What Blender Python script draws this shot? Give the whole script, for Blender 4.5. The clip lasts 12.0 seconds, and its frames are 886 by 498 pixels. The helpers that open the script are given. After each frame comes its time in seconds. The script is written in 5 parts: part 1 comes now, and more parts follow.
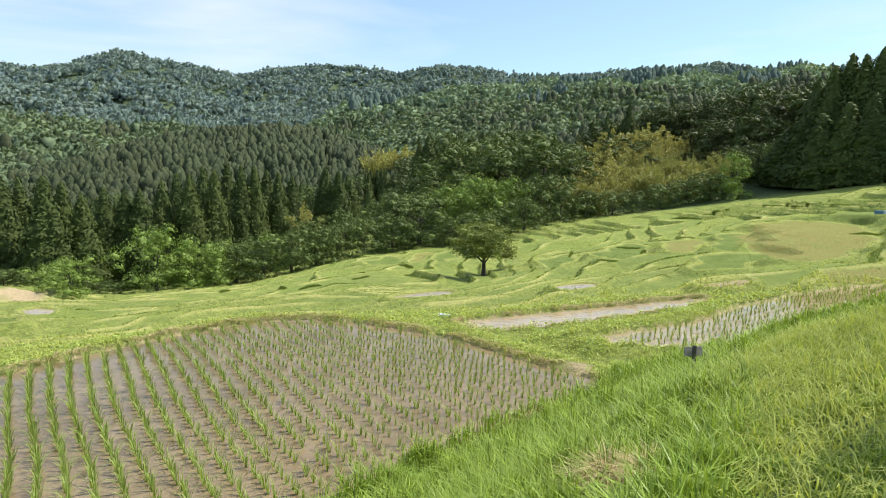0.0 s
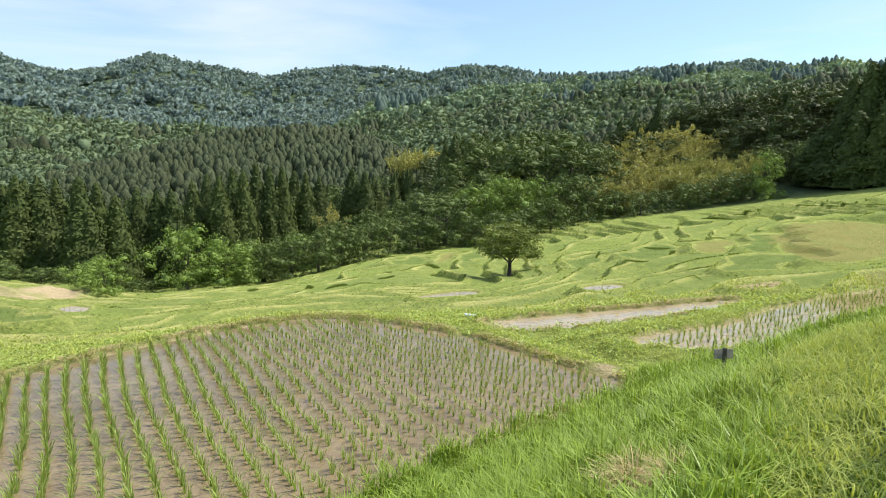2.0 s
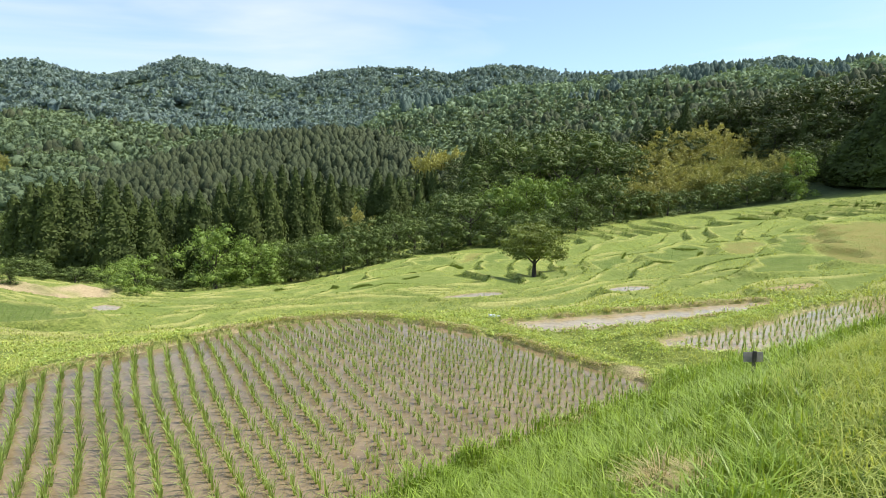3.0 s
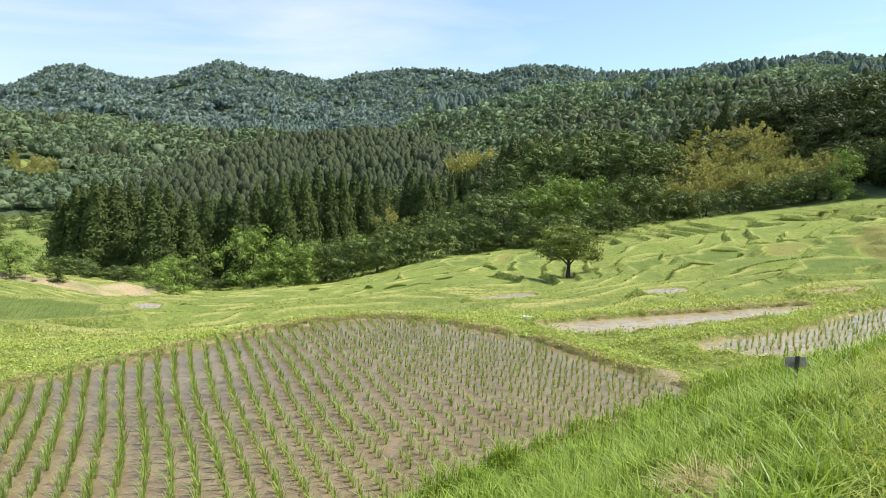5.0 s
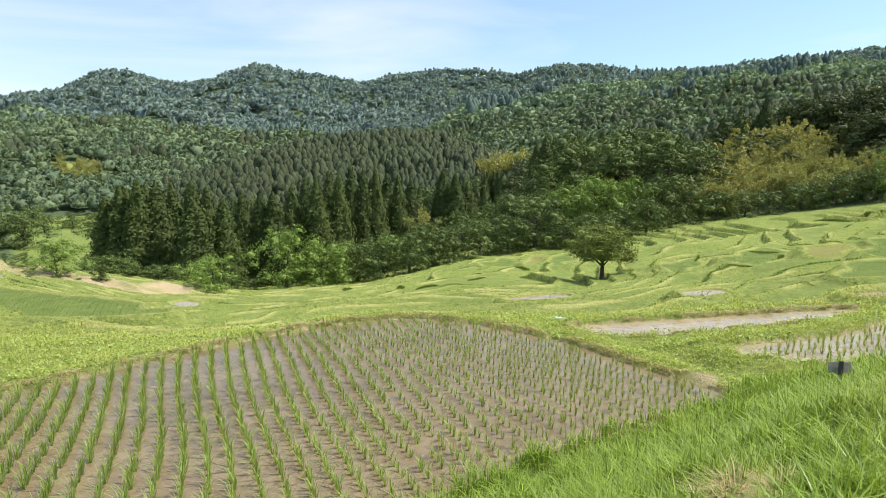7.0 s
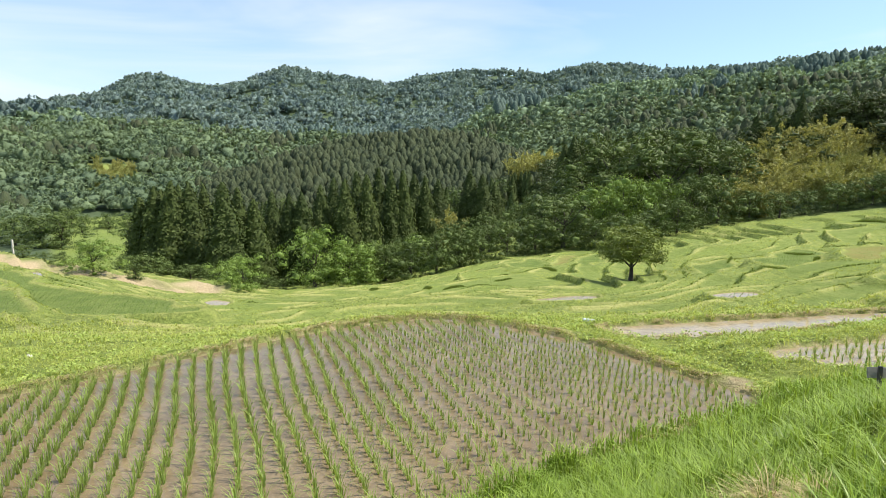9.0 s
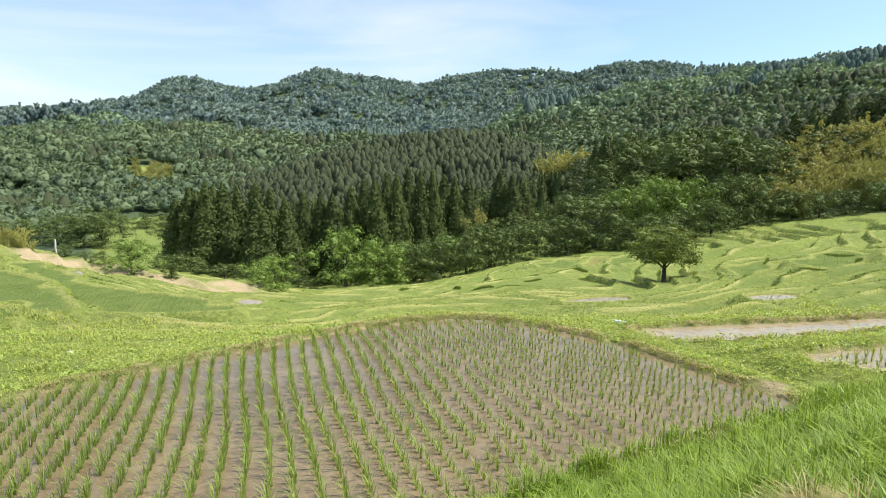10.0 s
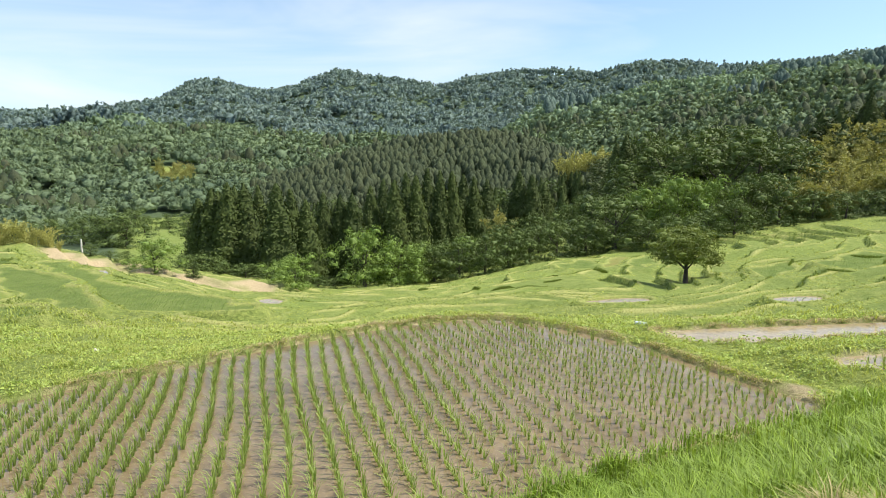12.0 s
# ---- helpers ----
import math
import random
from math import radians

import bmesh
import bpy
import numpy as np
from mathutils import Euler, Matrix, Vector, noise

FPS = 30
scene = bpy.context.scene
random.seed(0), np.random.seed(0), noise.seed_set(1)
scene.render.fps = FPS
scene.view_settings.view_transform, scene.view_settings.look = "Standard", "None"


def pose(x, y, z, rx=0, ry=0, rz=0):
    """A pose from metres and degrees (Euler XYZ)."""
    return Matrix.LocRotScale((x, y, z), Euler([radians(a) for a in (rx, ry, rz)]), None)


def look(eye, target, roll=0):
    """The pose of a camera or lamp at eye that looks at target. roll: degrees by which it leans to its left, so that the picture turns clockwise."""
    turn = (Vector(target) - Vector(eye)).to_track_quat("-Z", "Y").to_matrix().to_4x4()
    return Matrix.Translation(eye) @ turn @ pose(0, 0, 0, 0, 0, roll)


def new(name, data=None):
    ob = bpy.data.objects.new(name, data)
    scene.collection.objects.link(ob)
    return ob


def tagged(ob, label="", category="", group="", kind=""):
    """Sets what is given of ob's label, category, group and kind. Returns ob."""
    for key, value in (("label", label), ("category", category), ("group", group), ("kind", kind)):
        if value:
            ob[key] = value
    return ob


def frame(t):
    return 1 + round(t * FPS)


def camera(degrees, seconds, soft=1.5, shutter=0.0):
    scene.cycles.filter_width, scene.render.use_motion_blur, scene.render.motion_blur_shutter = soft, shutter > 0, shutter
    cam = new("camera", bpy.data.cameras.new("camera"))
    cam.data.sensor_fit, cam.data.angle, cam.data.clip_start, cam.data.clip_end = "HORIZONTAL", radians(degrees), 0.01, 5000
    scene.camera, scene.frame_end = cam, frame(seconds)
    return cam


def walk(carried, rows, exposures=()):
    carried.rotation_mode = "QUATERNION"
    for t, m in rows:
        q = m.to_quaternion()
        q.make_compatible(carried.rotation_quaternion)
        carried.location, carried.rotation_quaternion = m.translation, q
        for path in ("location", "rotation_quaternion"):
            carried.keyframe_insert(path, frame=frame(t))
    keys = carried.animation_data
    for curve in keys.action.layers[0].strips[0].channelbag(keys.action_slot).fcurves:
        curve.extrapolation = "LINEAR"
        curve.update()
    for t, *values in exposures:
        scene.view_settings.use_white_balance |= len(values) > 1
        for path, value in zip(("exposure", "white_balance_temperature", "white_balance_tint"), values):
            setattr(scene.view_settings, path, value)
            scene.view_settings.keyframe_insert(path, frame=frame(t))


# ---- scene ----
# ---- camera and its walk ----
cam = camera(71.65, 12.0, soft=0.9)
EYE_Z = 4.0
PATH = [(0.0, 0.06, -7.37, -0.66), (0.5, 0.32, -7.37, -0.64), (1.0, 0.64, -7.37, -0.62), (1.5, 1.65, -7.38, -0.55), (2.0, 2.46, -7.39, -0.49),
        (2.5, 3.08, -7.38, -0.43), (3.0, 4.72, -7.36, -0.30), (3.2, 5.42, -7.33, -0.24), (4.8, 7.60, -7.31, -0.11), (5.0, 7.82, -7.31, -0.10), (5.5, 8.65, -7.29, -0.04),
        (6.0, 9.33, -7.28, 0.01), (6.5, 10.09, -7.27, 0.06), (7.0, 10.81, -7.27, 0.11), (7.2, 11.06, -7.26, 0.13), (8.8, 13.13, -7.22, 0.25), (9.0, 13.33, -7.21, 0.27),
        (9.5, 14.43, -7.20, 0.36), (10.0, 16.09, -7.16, 0.48), (10.5, 16.94, -7.14, 0.54), (11.0, 17.21, -7.14, 0.55), (11.5, 17.41, -7.13, 0.56), (12.0, 17.86, -7.12, 0.59)]
walk(cam, [(t, pose(0, 0, EYE_Z, 90 + p, r, a)) for t, a, p, r in PATH], [(0.0, 0.46), (12.0, 0.46)])

# ---- world and sun ----
SUN_AZ, SUN_EL = 80.0, 55.0          # degrees clockwise from +y, and above the horizon
world = bpy.data.worlds.new("sky")
scene.world = world
world.use_nodes = True
wn, wl = world.node_tree.nodes, world.node_tree.links
wn.clear()
w_out = wn.new("ShaderNodeOutputWorld")
w_bg = wn.new("ShaderNodeBackground")
w_sky = wn.new("ShaderNodeTexSky")
w_sky.sky_type, w_sky.sun_disc = "NISHITA", False
w_sky.sun_elevation, w_sky.sun_rotation = radians(SUN_EL), radians(SUN_AZ)
w_sky.air_density, w_sky.dust_density, w_sky.ozone_density = 1.0, 0.6, 1.3
w_bg.inputs["Strength"].default_value = 0.128
# thin cirrus: stretched noise that whitens the sky
w_tc = wn.new("ShaderNodeTexCoord")
w_map = wn.new("ShaderNodeMapping")
w_map.inputs["Rotation"].default_value = (0.0, radians(24), radians(-15))
w_map.inputs["Scale"].default_value = (1.1, 1.6, 6.5)
w_noise = wn.new("ShaderNodeTexNoise")
w_noise.inputs["Scale"].default_value = 1.35
w_noise.inputs["Detail"].default_value = 5.0
w_noise.inputs["Distortion"].default_value = 0.6
w_ramp = wn.new("ShaderNodeValToRGB")
w_ramp.color_ramp.elements[0].position, w_ramp.color_ramp.elements[1].position = 0.40, 0.72
w_mix = wn.new("ShaderNodeMixRGB")
w_mix.inputs[2].default_value = (5.5, 5.95, 6.4, 1)
w_fac = wn.new("ShaderNodeMath")
w_fac.operation = "MULTIPLY_ADD"
w_fac.inputs[1].default_value, w_fac.inputs[2].default_value = 0.66, 0.20
wl.new(w_tc.outputs["Generated"], w_map.inputs["Vector"])
wl.new(w_map.outputs["Vector"], w_noise.inputs["Vector"])
wl.new(w_noise.outputs["Fac"], w_ramp.inputs["Fac"])
wl.new(w_ramp.outputs["Color"], w_fac.inputs[0])
wl.new(w_fac.outputs[0], w_mix.inputs[0])
w_tint = wn.new("ShaderNodeMixRGB")
w_tint.blend_type = "MULTIPLY"
w_tint.inputs[0].default_value, w_tint.inputs[2].default_value = 1.0, (0.86, 1.06, 1.12, 1)
wl.new(w_sky.outputs["Color"], w_tint.inputs[1])
wl.new(w_tint.outputs["Color"], w_mix.inputs[1])
wl.new(w_mix.outputs["Color"], w_bg.inputs["Color"])
wl.new(w_bg.outputs["Background"], w_out.inputs["Surface"])

sun_data = bpy.data.lights.new("sun", "SUN")
sun_data.energy, sun_data.angle, sun_data.color = 4.85, radians(0.53), (1.0, 0.935, 0.84)
sun = new("sun", sun_data)
sa, se = radians(SUN_AZ), radians(SUN_EL)
sun.matrix_world = look((60 * math.sin(sa) * math.cos(se), 60 * math.cos(sa) * math.cos(se), 60 * math.sin(se)), (0, 0, 0))


# ---- materials ----
def nodes_of(name):
    mat = bpy.data.materials.new(name)
    mat.use_nodes = True
    nt = mat.node_tree
    nt.nodes.clear()
    return mat, nt.nodes, nt.links


def mixer(n, l, fac, a, b, blend="MIX"):
    """A colour mix node; fac, a and b are values, colours or sockets."""
    m = n.new("ShaderNodeMixRGB")
    m.blend_type = blend
    for i, v in enumerate((fac, a, b)):
        if isinstance(v, bpy.types.NodeSocket):
            l.new(v, m.inputs[i])
        elif i == 0:
            m.inputs[0].default_value = v
        else:
            m.inputs[i].default_value = (*v, 1)
    return m.outputs[0]


def noise_tex(n, l, scale, detail=4.0, vec=None, rough=0.55):
    t = n.new("ShaderNodeTexNoise")
    t.inputs["Scale"].default_value, t.inputs["Detail"].default_value = scale, detail
    t.inputs["Roughness"].default_value = rough
    if vec is None:
        tc = n.new("ShaderNodeTexCoord")
        vec = tc.outputs["Object"]
    l.new(vec, t.inputs["Vector"])
    return t.outputs["Fac"]


def ramp(n, l, fac, lo, hi):
    r = n.new("ShaderNodeMapRange")
    r.inputs["From Min"].default_value, r.inputs["From Max"].default_value = lo, hi
    l.new(fac, r.inputs["Value"])
    return r.outputs["Result"]


def bump(n, l, height, strength, distance):
    b = n.new("ShaderNodeBump")
    b.inputs["Strength"].default_value, b.inputs["Distance"].default_value = strength, distance
    l.new(height, b.inputs["Height"])
    return b.outputs["Normal"]


def surface(mat, n, l, color, rough=0.8, normal=None, spec=0.3, metallic=0.0):
    p = n.new("ShaderNodeBsdfPrincipled")
    o = n.new("ShaderNodeOutputMaterial")
    if isinstance(color, bpy.types.NodeSocket):
        l.new(color, p.inputs["Base Color"])
    else:
        p.inputs["Base Color"].default_value = (*color, 1)
    if isinstance(rough, bpy.types.NodeSocket):
        l.new(rough, p.inputs["Roughness"])
    else:
        p.inputs["Roughness"].default_value = rough
    p.inputs["Specular IOR Level"].default_value = spec
    p.inputs["Metallic"].default_value = metallic
    if normal is not None:
        l.new(normal, p.inputs["Normal"])
    l.new(p.outputs[0], o.inputs["Surface"])
    return p


def leafy(name, dark, light, tint, thin=0.35, rough=0.6, patch=0.06, spec=0.25, plant=0.0, relief=0.0, grain=1.0):
    """Leaves or blades: colour varies by leaf, by plant and over the place; part of the light passes through."""
    mat, n, l = nodes_of(name)
    geo = n.new("ShaderNodeNewGeometry")
    info = n.new("ShaderNodeObjectInfo")
    big = noise_tex(n, l, patch, 3.0, geo.outputs["Position"])
    spread = n.new("ShaderNodeMapRange")
    spread.inputs["To Min"].default_value, spread.inputs["To Max"].default_value = 0.5 - 0.5 * grain, 0.5 + 0.5 * grain
    l.new(geo.outputs["Random Per Island"], spread.inputs["Value"])
    c = mixer(n, l, spread.outputs["Result"], dark, light)
    c = mixer(n, l, ramp(n, l, big, 0.38, 0.66), c, tint, "MIX")
    if plant:
        each = noise_tex(n, l, plant, 1.0, geo.outputs["Position"])
        c = mixer(n, l, ramp(n, l, each, 0.40, 0.62), c, light)
        c = mixer(n, l, ramp(n, l, each, 0.46, 0.34), c, dark)
    half = n.new("ShaderNodeMath")
    half.operation = "MULTIPLY"
    half.inputs[1].default_value = 0.45
    l.new(info.outputs["Random"], half.inputs[0])
    c = mixer(n, l, half.outputs[0], c, light)
    isl = n.new("ShaderNodeHueSaturation")
    val = n.new("ShaderNodeMapRange")
    val.inputs["To Min"].default_value, val.inputs["To Max"].default_value = 1 - 0.18 * grain, 1 + 0.16 * grain
    l.new(geo.outputs["Random Per Island"], val.inputs["Value"])
    l.new(val.outputs["Result"], isl.inputs["Value"])
    l.new(c, isl.inputs["Color"])
    p = n.new("ShaderNodeBsdfPrincipled")
    p.inputs["Roughness"].default_value = rough
    p.inputs["Specular IOR Level"].default_value = spec
    l.new(isl.outputs["Color"], p.inputs["Base Color"])
    if relief:      # bumps for leaf masses too small to be modelled; low parts coloured darker
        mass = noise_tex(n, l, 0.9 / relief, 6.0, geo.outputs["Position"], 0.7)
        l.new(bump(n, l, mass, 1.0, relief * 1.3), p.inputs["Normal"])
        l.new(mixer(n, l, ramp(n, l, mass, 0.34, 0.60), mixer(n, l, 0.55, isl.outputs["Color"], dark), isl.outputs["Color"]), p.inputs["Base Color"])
    tr = n.new("ShaderNodeBsdfTranslucent")
    tc = mixer(n, l, 1.0, isl.outputs["Color"], (1.25, 1.2, 0.55), "MULTIPLY")
    l.new(tc, tr.inputs["Color"])
    ms = n.new("ShaderNodeMixShader")
    ms.inputs[0].default_value = thin
    o = n.new("ShaderNodeOutputMaterial")
    l.new(p.outputs[0], ms.inputs[1])
    l.new(tr.outputs[0], ms.inputs[2])
    l.new(ms.outputs[0], o.inputs["Surface"])
    return mat


def ground_material():
    """Turf on the banks, planted flats, and bare soil, told apart by the ground's own attributes."""
    mat, n, l = nodes_of("turf")
    geo = n.new("ShaderNodeNewGeometry")
    pos = geo.outputs["Position"]
    fine = noise_tex(n, l, 5.0, 8.0, pos, 0.72)
    mid = noise_tex(n, l, 0.8, 5.0, pos, 0.6)
    wide = noise_tex(n, l, 0.07, 4.0, pos)
    c = mixer(n, l, ramp(n, l, fine, 0.36, 0.64), (0.122, 0.182, 0.036), (0.362, 0.415, 0.104))
    c = mixer(n, l, ramp(n, l, mid, 0.45, 0.75), c, (0.385, 0.405, 0.13))
    c = mixer(n, l, ramp(n, l, wide, 0.45, 0.62), c, (0.25, 0.315, 0.072))
    tussock = noise_tex(n, l, 2.3, 4.0, pos, 0.65)
    c = mixer(n, l, ramp(n, l, tussock, 0.50, 0.66), c, mixer(n, l, 0.6, c, (0.09, 0.135, 0.028)))
    blade = noise_tex(n, l, 11.0, 5.0, pos, 0.75)
    c = mixer(n, l, ramp(n, l, blade, 0.42, 0.62), mixer(n, l, 0.4, c, (0.13, 0.16, 0.04)), c)
    at = n.new("ShaderNodeAttribute")
    at.attribute_name = "planted"
    rice = mixer(n, l, ramp(n, l, mid, 0.35, 0.65), (0.125, 0.178, 0.04), (0.185, 0.235, 0.06))
    c = mixer(n, l, at.outputs["Fac"], c, rice)
    cu = n.new("ShaderNodeAttribute")
    cu.attribute_name = "mown"
    c = mixer(n, l, cu.outputs["Fac"], c, (0.43, 0.42, 0.15))
    # uncut grass on the risers, darkened further to stand for their shade
    ro = n.new("ShaderNodeAttribute")
    ro.attribute_name = "rough_bank_shade"
    c = mixer(n, l, ro.outputs["Fac"], c, mixer(n, l, ramp(n, l, fine, 0.36, 0.64), (0.06, 0.10, 0.02), (0.16, 0.21, 0.05)))
    so = n.new("ShaderNodeAttribute")
    so.attribute_name = "soil"
    earth = mixer(n, l, ramp(n, l, fine, 0.3, 0.7), (0.38, 0.29, 0.165), (0.56, 0.455, 0.285))
    c = mixer(n, l, so.outputs["Fac"], c, earth)
    oc = n.new("ShaderNodeAttribute")
    oc.attribute_name = "ochre"
    thin_rice = mixer(n, l, ramp(n, l, mid, 0.3, 0.7), (0.26, 0.22, 0.07), (0.22, 0.25, 0.07))
    c = mixer(n, l, oc.outputs["Fac"], c, thin_rice)
    wo = n.new("ShaderNodeAttribute")
    wo.attribute_name = "wood"
    # floor tone lifted for haze between crowns; under bank grass it paints shade
    floor_tone = mixer(n, l, ramp(n, l, mid, 0.35, 0.65), (0.065, 0.098, 0.048), (0.095, 0.13, 0.066))
    c = mixer(n, l, wo.outputs["Fac"], c, floor_tone)
    surface(mat, n, l, c, 0.9, bump(n, l, fine, 0.9, 0.25), 0.15)
    return mat


def mud_water(name, mud_a, mud_b, rough=0.06):
    """Shallow muddy water: silt colour under a smooth wet face with faint ripples."""
    mat, n, l = nodes_of(name)
    geo = n.new("ShaderNodeNewGeometry")
    pos = geo.outputs["Position"]
    silt = noise_tex(n, l, 0.9, 6.0, pos, 0.6)
    lump = noise_tex(n, l, 5.0, 4.0, pos, 0.6)
    c = mixer(n, l, ramp(n, l, silt, 0.35, 0.65), mud_a, mud_b)
    c = mixer(n, l, ramp(n, l, lump, 0.50, 0.72), c, tuple(v * 0.62 for v in mud_a))
    clod = noise_tex(n, l, 16.0, 5.0, pos, 0.7)
    c = mixer(n, l, ramp(n, l, clod, 0.56, 0.70), c, tuple(min(1.0, v * 1.35) for v in mud_b))
    p = surface(mat, n, l, c, rough, bump(n, l, noise_tex(n, l, 14.0, 2.0, pos), 0.05, 0.01), 0.5)
    p.inputs["IOR"].default_value = 1.33
    return mat


M_TURF = ground_material()
M_WATER = mud_water("muddy_water", (0.17, 0.125, 0.07), (0.235, 0.178, 0.105))
M_POND = mud_water("silty_water", (0.27, 0.21, 0.12), (0.36, 0.28, 0.17))
M_RICE = leafy("rice_blade", (0.14, 0.21, 0.042), (0.29, 0.375, 0.105), (0.21, 0.285, 0.065), 0.4, 0.5)
M_GRASS = leafy("grass_blade", (0.028, 0.072, 0.008), (0.35, 0.465, 0.08), (0.17, 0.27, 0.032), 0.38, 0.42, 0.9, 0.32)
M_YOUNG = leafy("young_rice", (0.10, 0.185, 0.04), (0.20, 0.29, 0.072), (0.14, 0.225, 0.052), 0.35, 0.5)
M_SEDGE = leafy("meadow_grass", (0.25, 0.315, 0.068), (0.47, 0.505, 0.145), (0.345, 0.405, 0.097), 0.42, 0.6, 0.12)
M_FIELD = leafy("field_tree_leaf", (0.07, 0.105, 0.02), (0.18, 0.22, 0.05), (0.12, 0.16, 0.034), 0.3, 0.5, 0.2, 0.3)
M_WEED = leafy("weed_leaf", (0.21, 0.315, 0.06), (0.47, 0.55, 0.155), (0.33, 0.43, 0.10), 0.35, 0.5, 0.3, 0.35)
# rough bank grass; its dark green also carries the shade of steep banks
M_BANK = leafy("bank_tuft", (0.095, 0.15, 0.028), (0.22, 0.285, 0.068), (0.15, 0.21, 0.045), 0.3, 0.6, 0.2)
M_DRY = leafy("dry_stalk", (0.34, 0.27, 0.13), (0.58, 0.48, 0.27), (0.45, 0.37, 0.2), 0.25, 0.7)
M_BROAD = leafy("broad_leaf", (0.045, 0.072, 0.016), (0.125, 0.172, 0.043), (0.078, 0.115, 0.027), 0.14, 0.55, 0.03, 0.25, grain=0.6)
M_FRESH = leafy("fresh_leaf", (0.08, 0.138, 0.025), (0.225, 0.315, 0.068), (0.15, 0.23, 0.045), 0.22, 0.5, 0.05, 0.25, grain=0.6)
M_CEDAR = leafy("cedar_needle", (0.016, 0.028, 0.008), (0.092, 0.122, 0.031), (0.044, 0.066, 0.018), 0.10, 0.65, 0.03, 0.15, grain=0.5)
M_BAMBOO = leafy("bamboo_leaf", (0.20, 0.215, 0.07), (0.43, 0.415, 0.16), (0.22, 0.25, 0.08), 0.35, 0.55, 0.06, grain=0.7)
M_PALE = leafy("yellow_bamboo_leaf", (0.26, 0.265, 0.075), (0.46, 0.445, 0.15), (0.32, 0.325, 0.10), 0.3, 0.55, 0.2, grain=0.7)
M_OAK = leafy("evergreen_leaf", (0.018, 0.030, 0.008), (0.10, 0.13, 0.036), (0.046, 0.066, 0.018), 0.1, 0.55, 0.03, 0.25, grain=0.7)
# aerial haze is painted into these far leaf colours, paler and bluer with distance
M_FAR_HAZED = leafy("hazed_far_leaf", (0.088, 0.136, 0.088), (0.23, 0.302, 0.158), (0.14, 0.20, 0.124), 0.22, 0.7, 0.012, 0.15, 0.06, 0.5, 0.3)
M_RIDGE_HAZED = leafy("hazed_ridge_leaf", (0.14, 0.20, 0.205), (0.255, 0.33, 0.285), (0.172, 0.24, 0.23), 0.2, 0.8, 0.006, 0.1, 0.045, 0.9, 0.3)
M_NEARRIDGE_HAZED = leafy("hazed_near_ridge_leaf", (0.12, 0.182, 0.142), (0.305, 0.40, 0.235), (0.18, 0.256, 0.182), 0.2, 0.7, 0.01, 0.12, 0.055, 0.7, 0.3)
M_RIDGECEDAR_HAZED = leafy("hazed_ridge_needle", (0.088, 0.13, 0.115), (0.138, 0.192, 0.155), (0.11, 0.16, 0.136), 0.1, 0.8, 0.006, 0.1, 0.07, 0.7, 0.4)
# far cedars get only a little painted haze; the brown tint is their own
M_FARCEDAR_HAZED = leafy("hazed_far_needle", (0.041, 0.060, 0.034), (0.094, 0.116, 0.055), (0.09, 0.09, 0.047), 0.1, 0.7, 0.02, 0.15, 0.2, 0.35, 0.5)


def bark_material():
    mat, n, l = nodes_of("bark")
    fine = noise_tex(n, l, 7.0, 6.0)
    c = mixer(n, l, ramp(n, l, fine, 0.3, 0.7), (0.04, 0.034, 0.028), (0.11, 0.095, 0.08))
    surface(mat, n, l, c, 0.9, bump(n, l, fine, 0.8, 0.03), 0.2)
    return mat


M_BARK = bark_material()


# ---- mesh helpers ----
def np_mesh(name, verts, faces, mat, smooth=False):
    """A mesh from arrays: verts (n, 3), faces (m, 3) or (m, 4)."""
    verts, faces = np.asarray(verts, np.float32), np.asarray(faces, np.int32)
    k = faces.shape[1]
    me = bpy.data.meshes.new(name)
    me.vertices.add(len(verts))
    me.vertices.foreach_set("co", verts.ravel())
    me.loops.add(faces.size)
    me.loops.foreach_set("vertex_index", faces.ravel())
    me.polygons.add(len(faces))
    me.polygons.foreach_set("loop_start", np.arange(0, faces.size, k, dtype=np.int32))
    me.polygons.foreach_set("loop_total", np.full(len(faces), k, np.int32))
    me.polygons.foreach_set("use_smooth", np.full(len(faces), smooth, bool))
    me.materials.append(mat)
    me.update(calc_edges=True)
    return me


def joined(parts):
    """Many (verts, faces) arrays as one."""
    v, f, k = [], [], 0
    for a, b in parts:
        v.append(a)
        f.append(b + k)
        k += len(a)
    return np.concatenate(v), np.concatenate(f)


def stamp(template, places, scales, turns, heights=None):
    """Copies of a template (verts, faces) at places, scaled and turned about z, as one (verts, faces)."""
    tv, tf = template
    n = len(places)
    c, s = np.cos(turns)[:, None], np.sin(turns)[:, None]
    sc = np.asarray(scales)[:, None]
    hz = sc if heights is None else np.asarray(heights)[:, None]
    x = (tv[None, :, 0] * c - tv[None, :, 1] * s) * sc + places[:, 0:1]
    y = (tv[None, :, 0] * s + tv[None, :, 1] * c) * sc + places[:, 1:2]
    z = tv[None, :, 2] * hz + places[:, 2:3]
    v = np.stack([x, y, z], 2).reshape(-1, 3)
    f = (tf[None] + (np.arange(n) * len(tv))[:, None, None]).reshape(-1, tf.shape[1])
    return v, f


def part(name, me, parent, label=""):
    ob = new(name, me)
    ob.parent = parent
    return tagged(ob, label)


def wobble(x, y, seed, waves=9, lo=0.5, hi=2.0):
    """Smooth uneven relief about -1 to 1, with a wavelength of about one unit."""
    g = np.random.RandomState(seed)
    out = np.zeros_like(x)
    for _ in range(waves):
        a, k, p = g.uniform(0, 2 * np.pi), g.uniform(lo, hi), g.uniform(0, 2 * np.pi)
        out += np.sin(2 * np.pi * k * (x * np.cos(a) + y * np.sin(a)) + p)
    return out / np.sqrt(waves) * 0.75


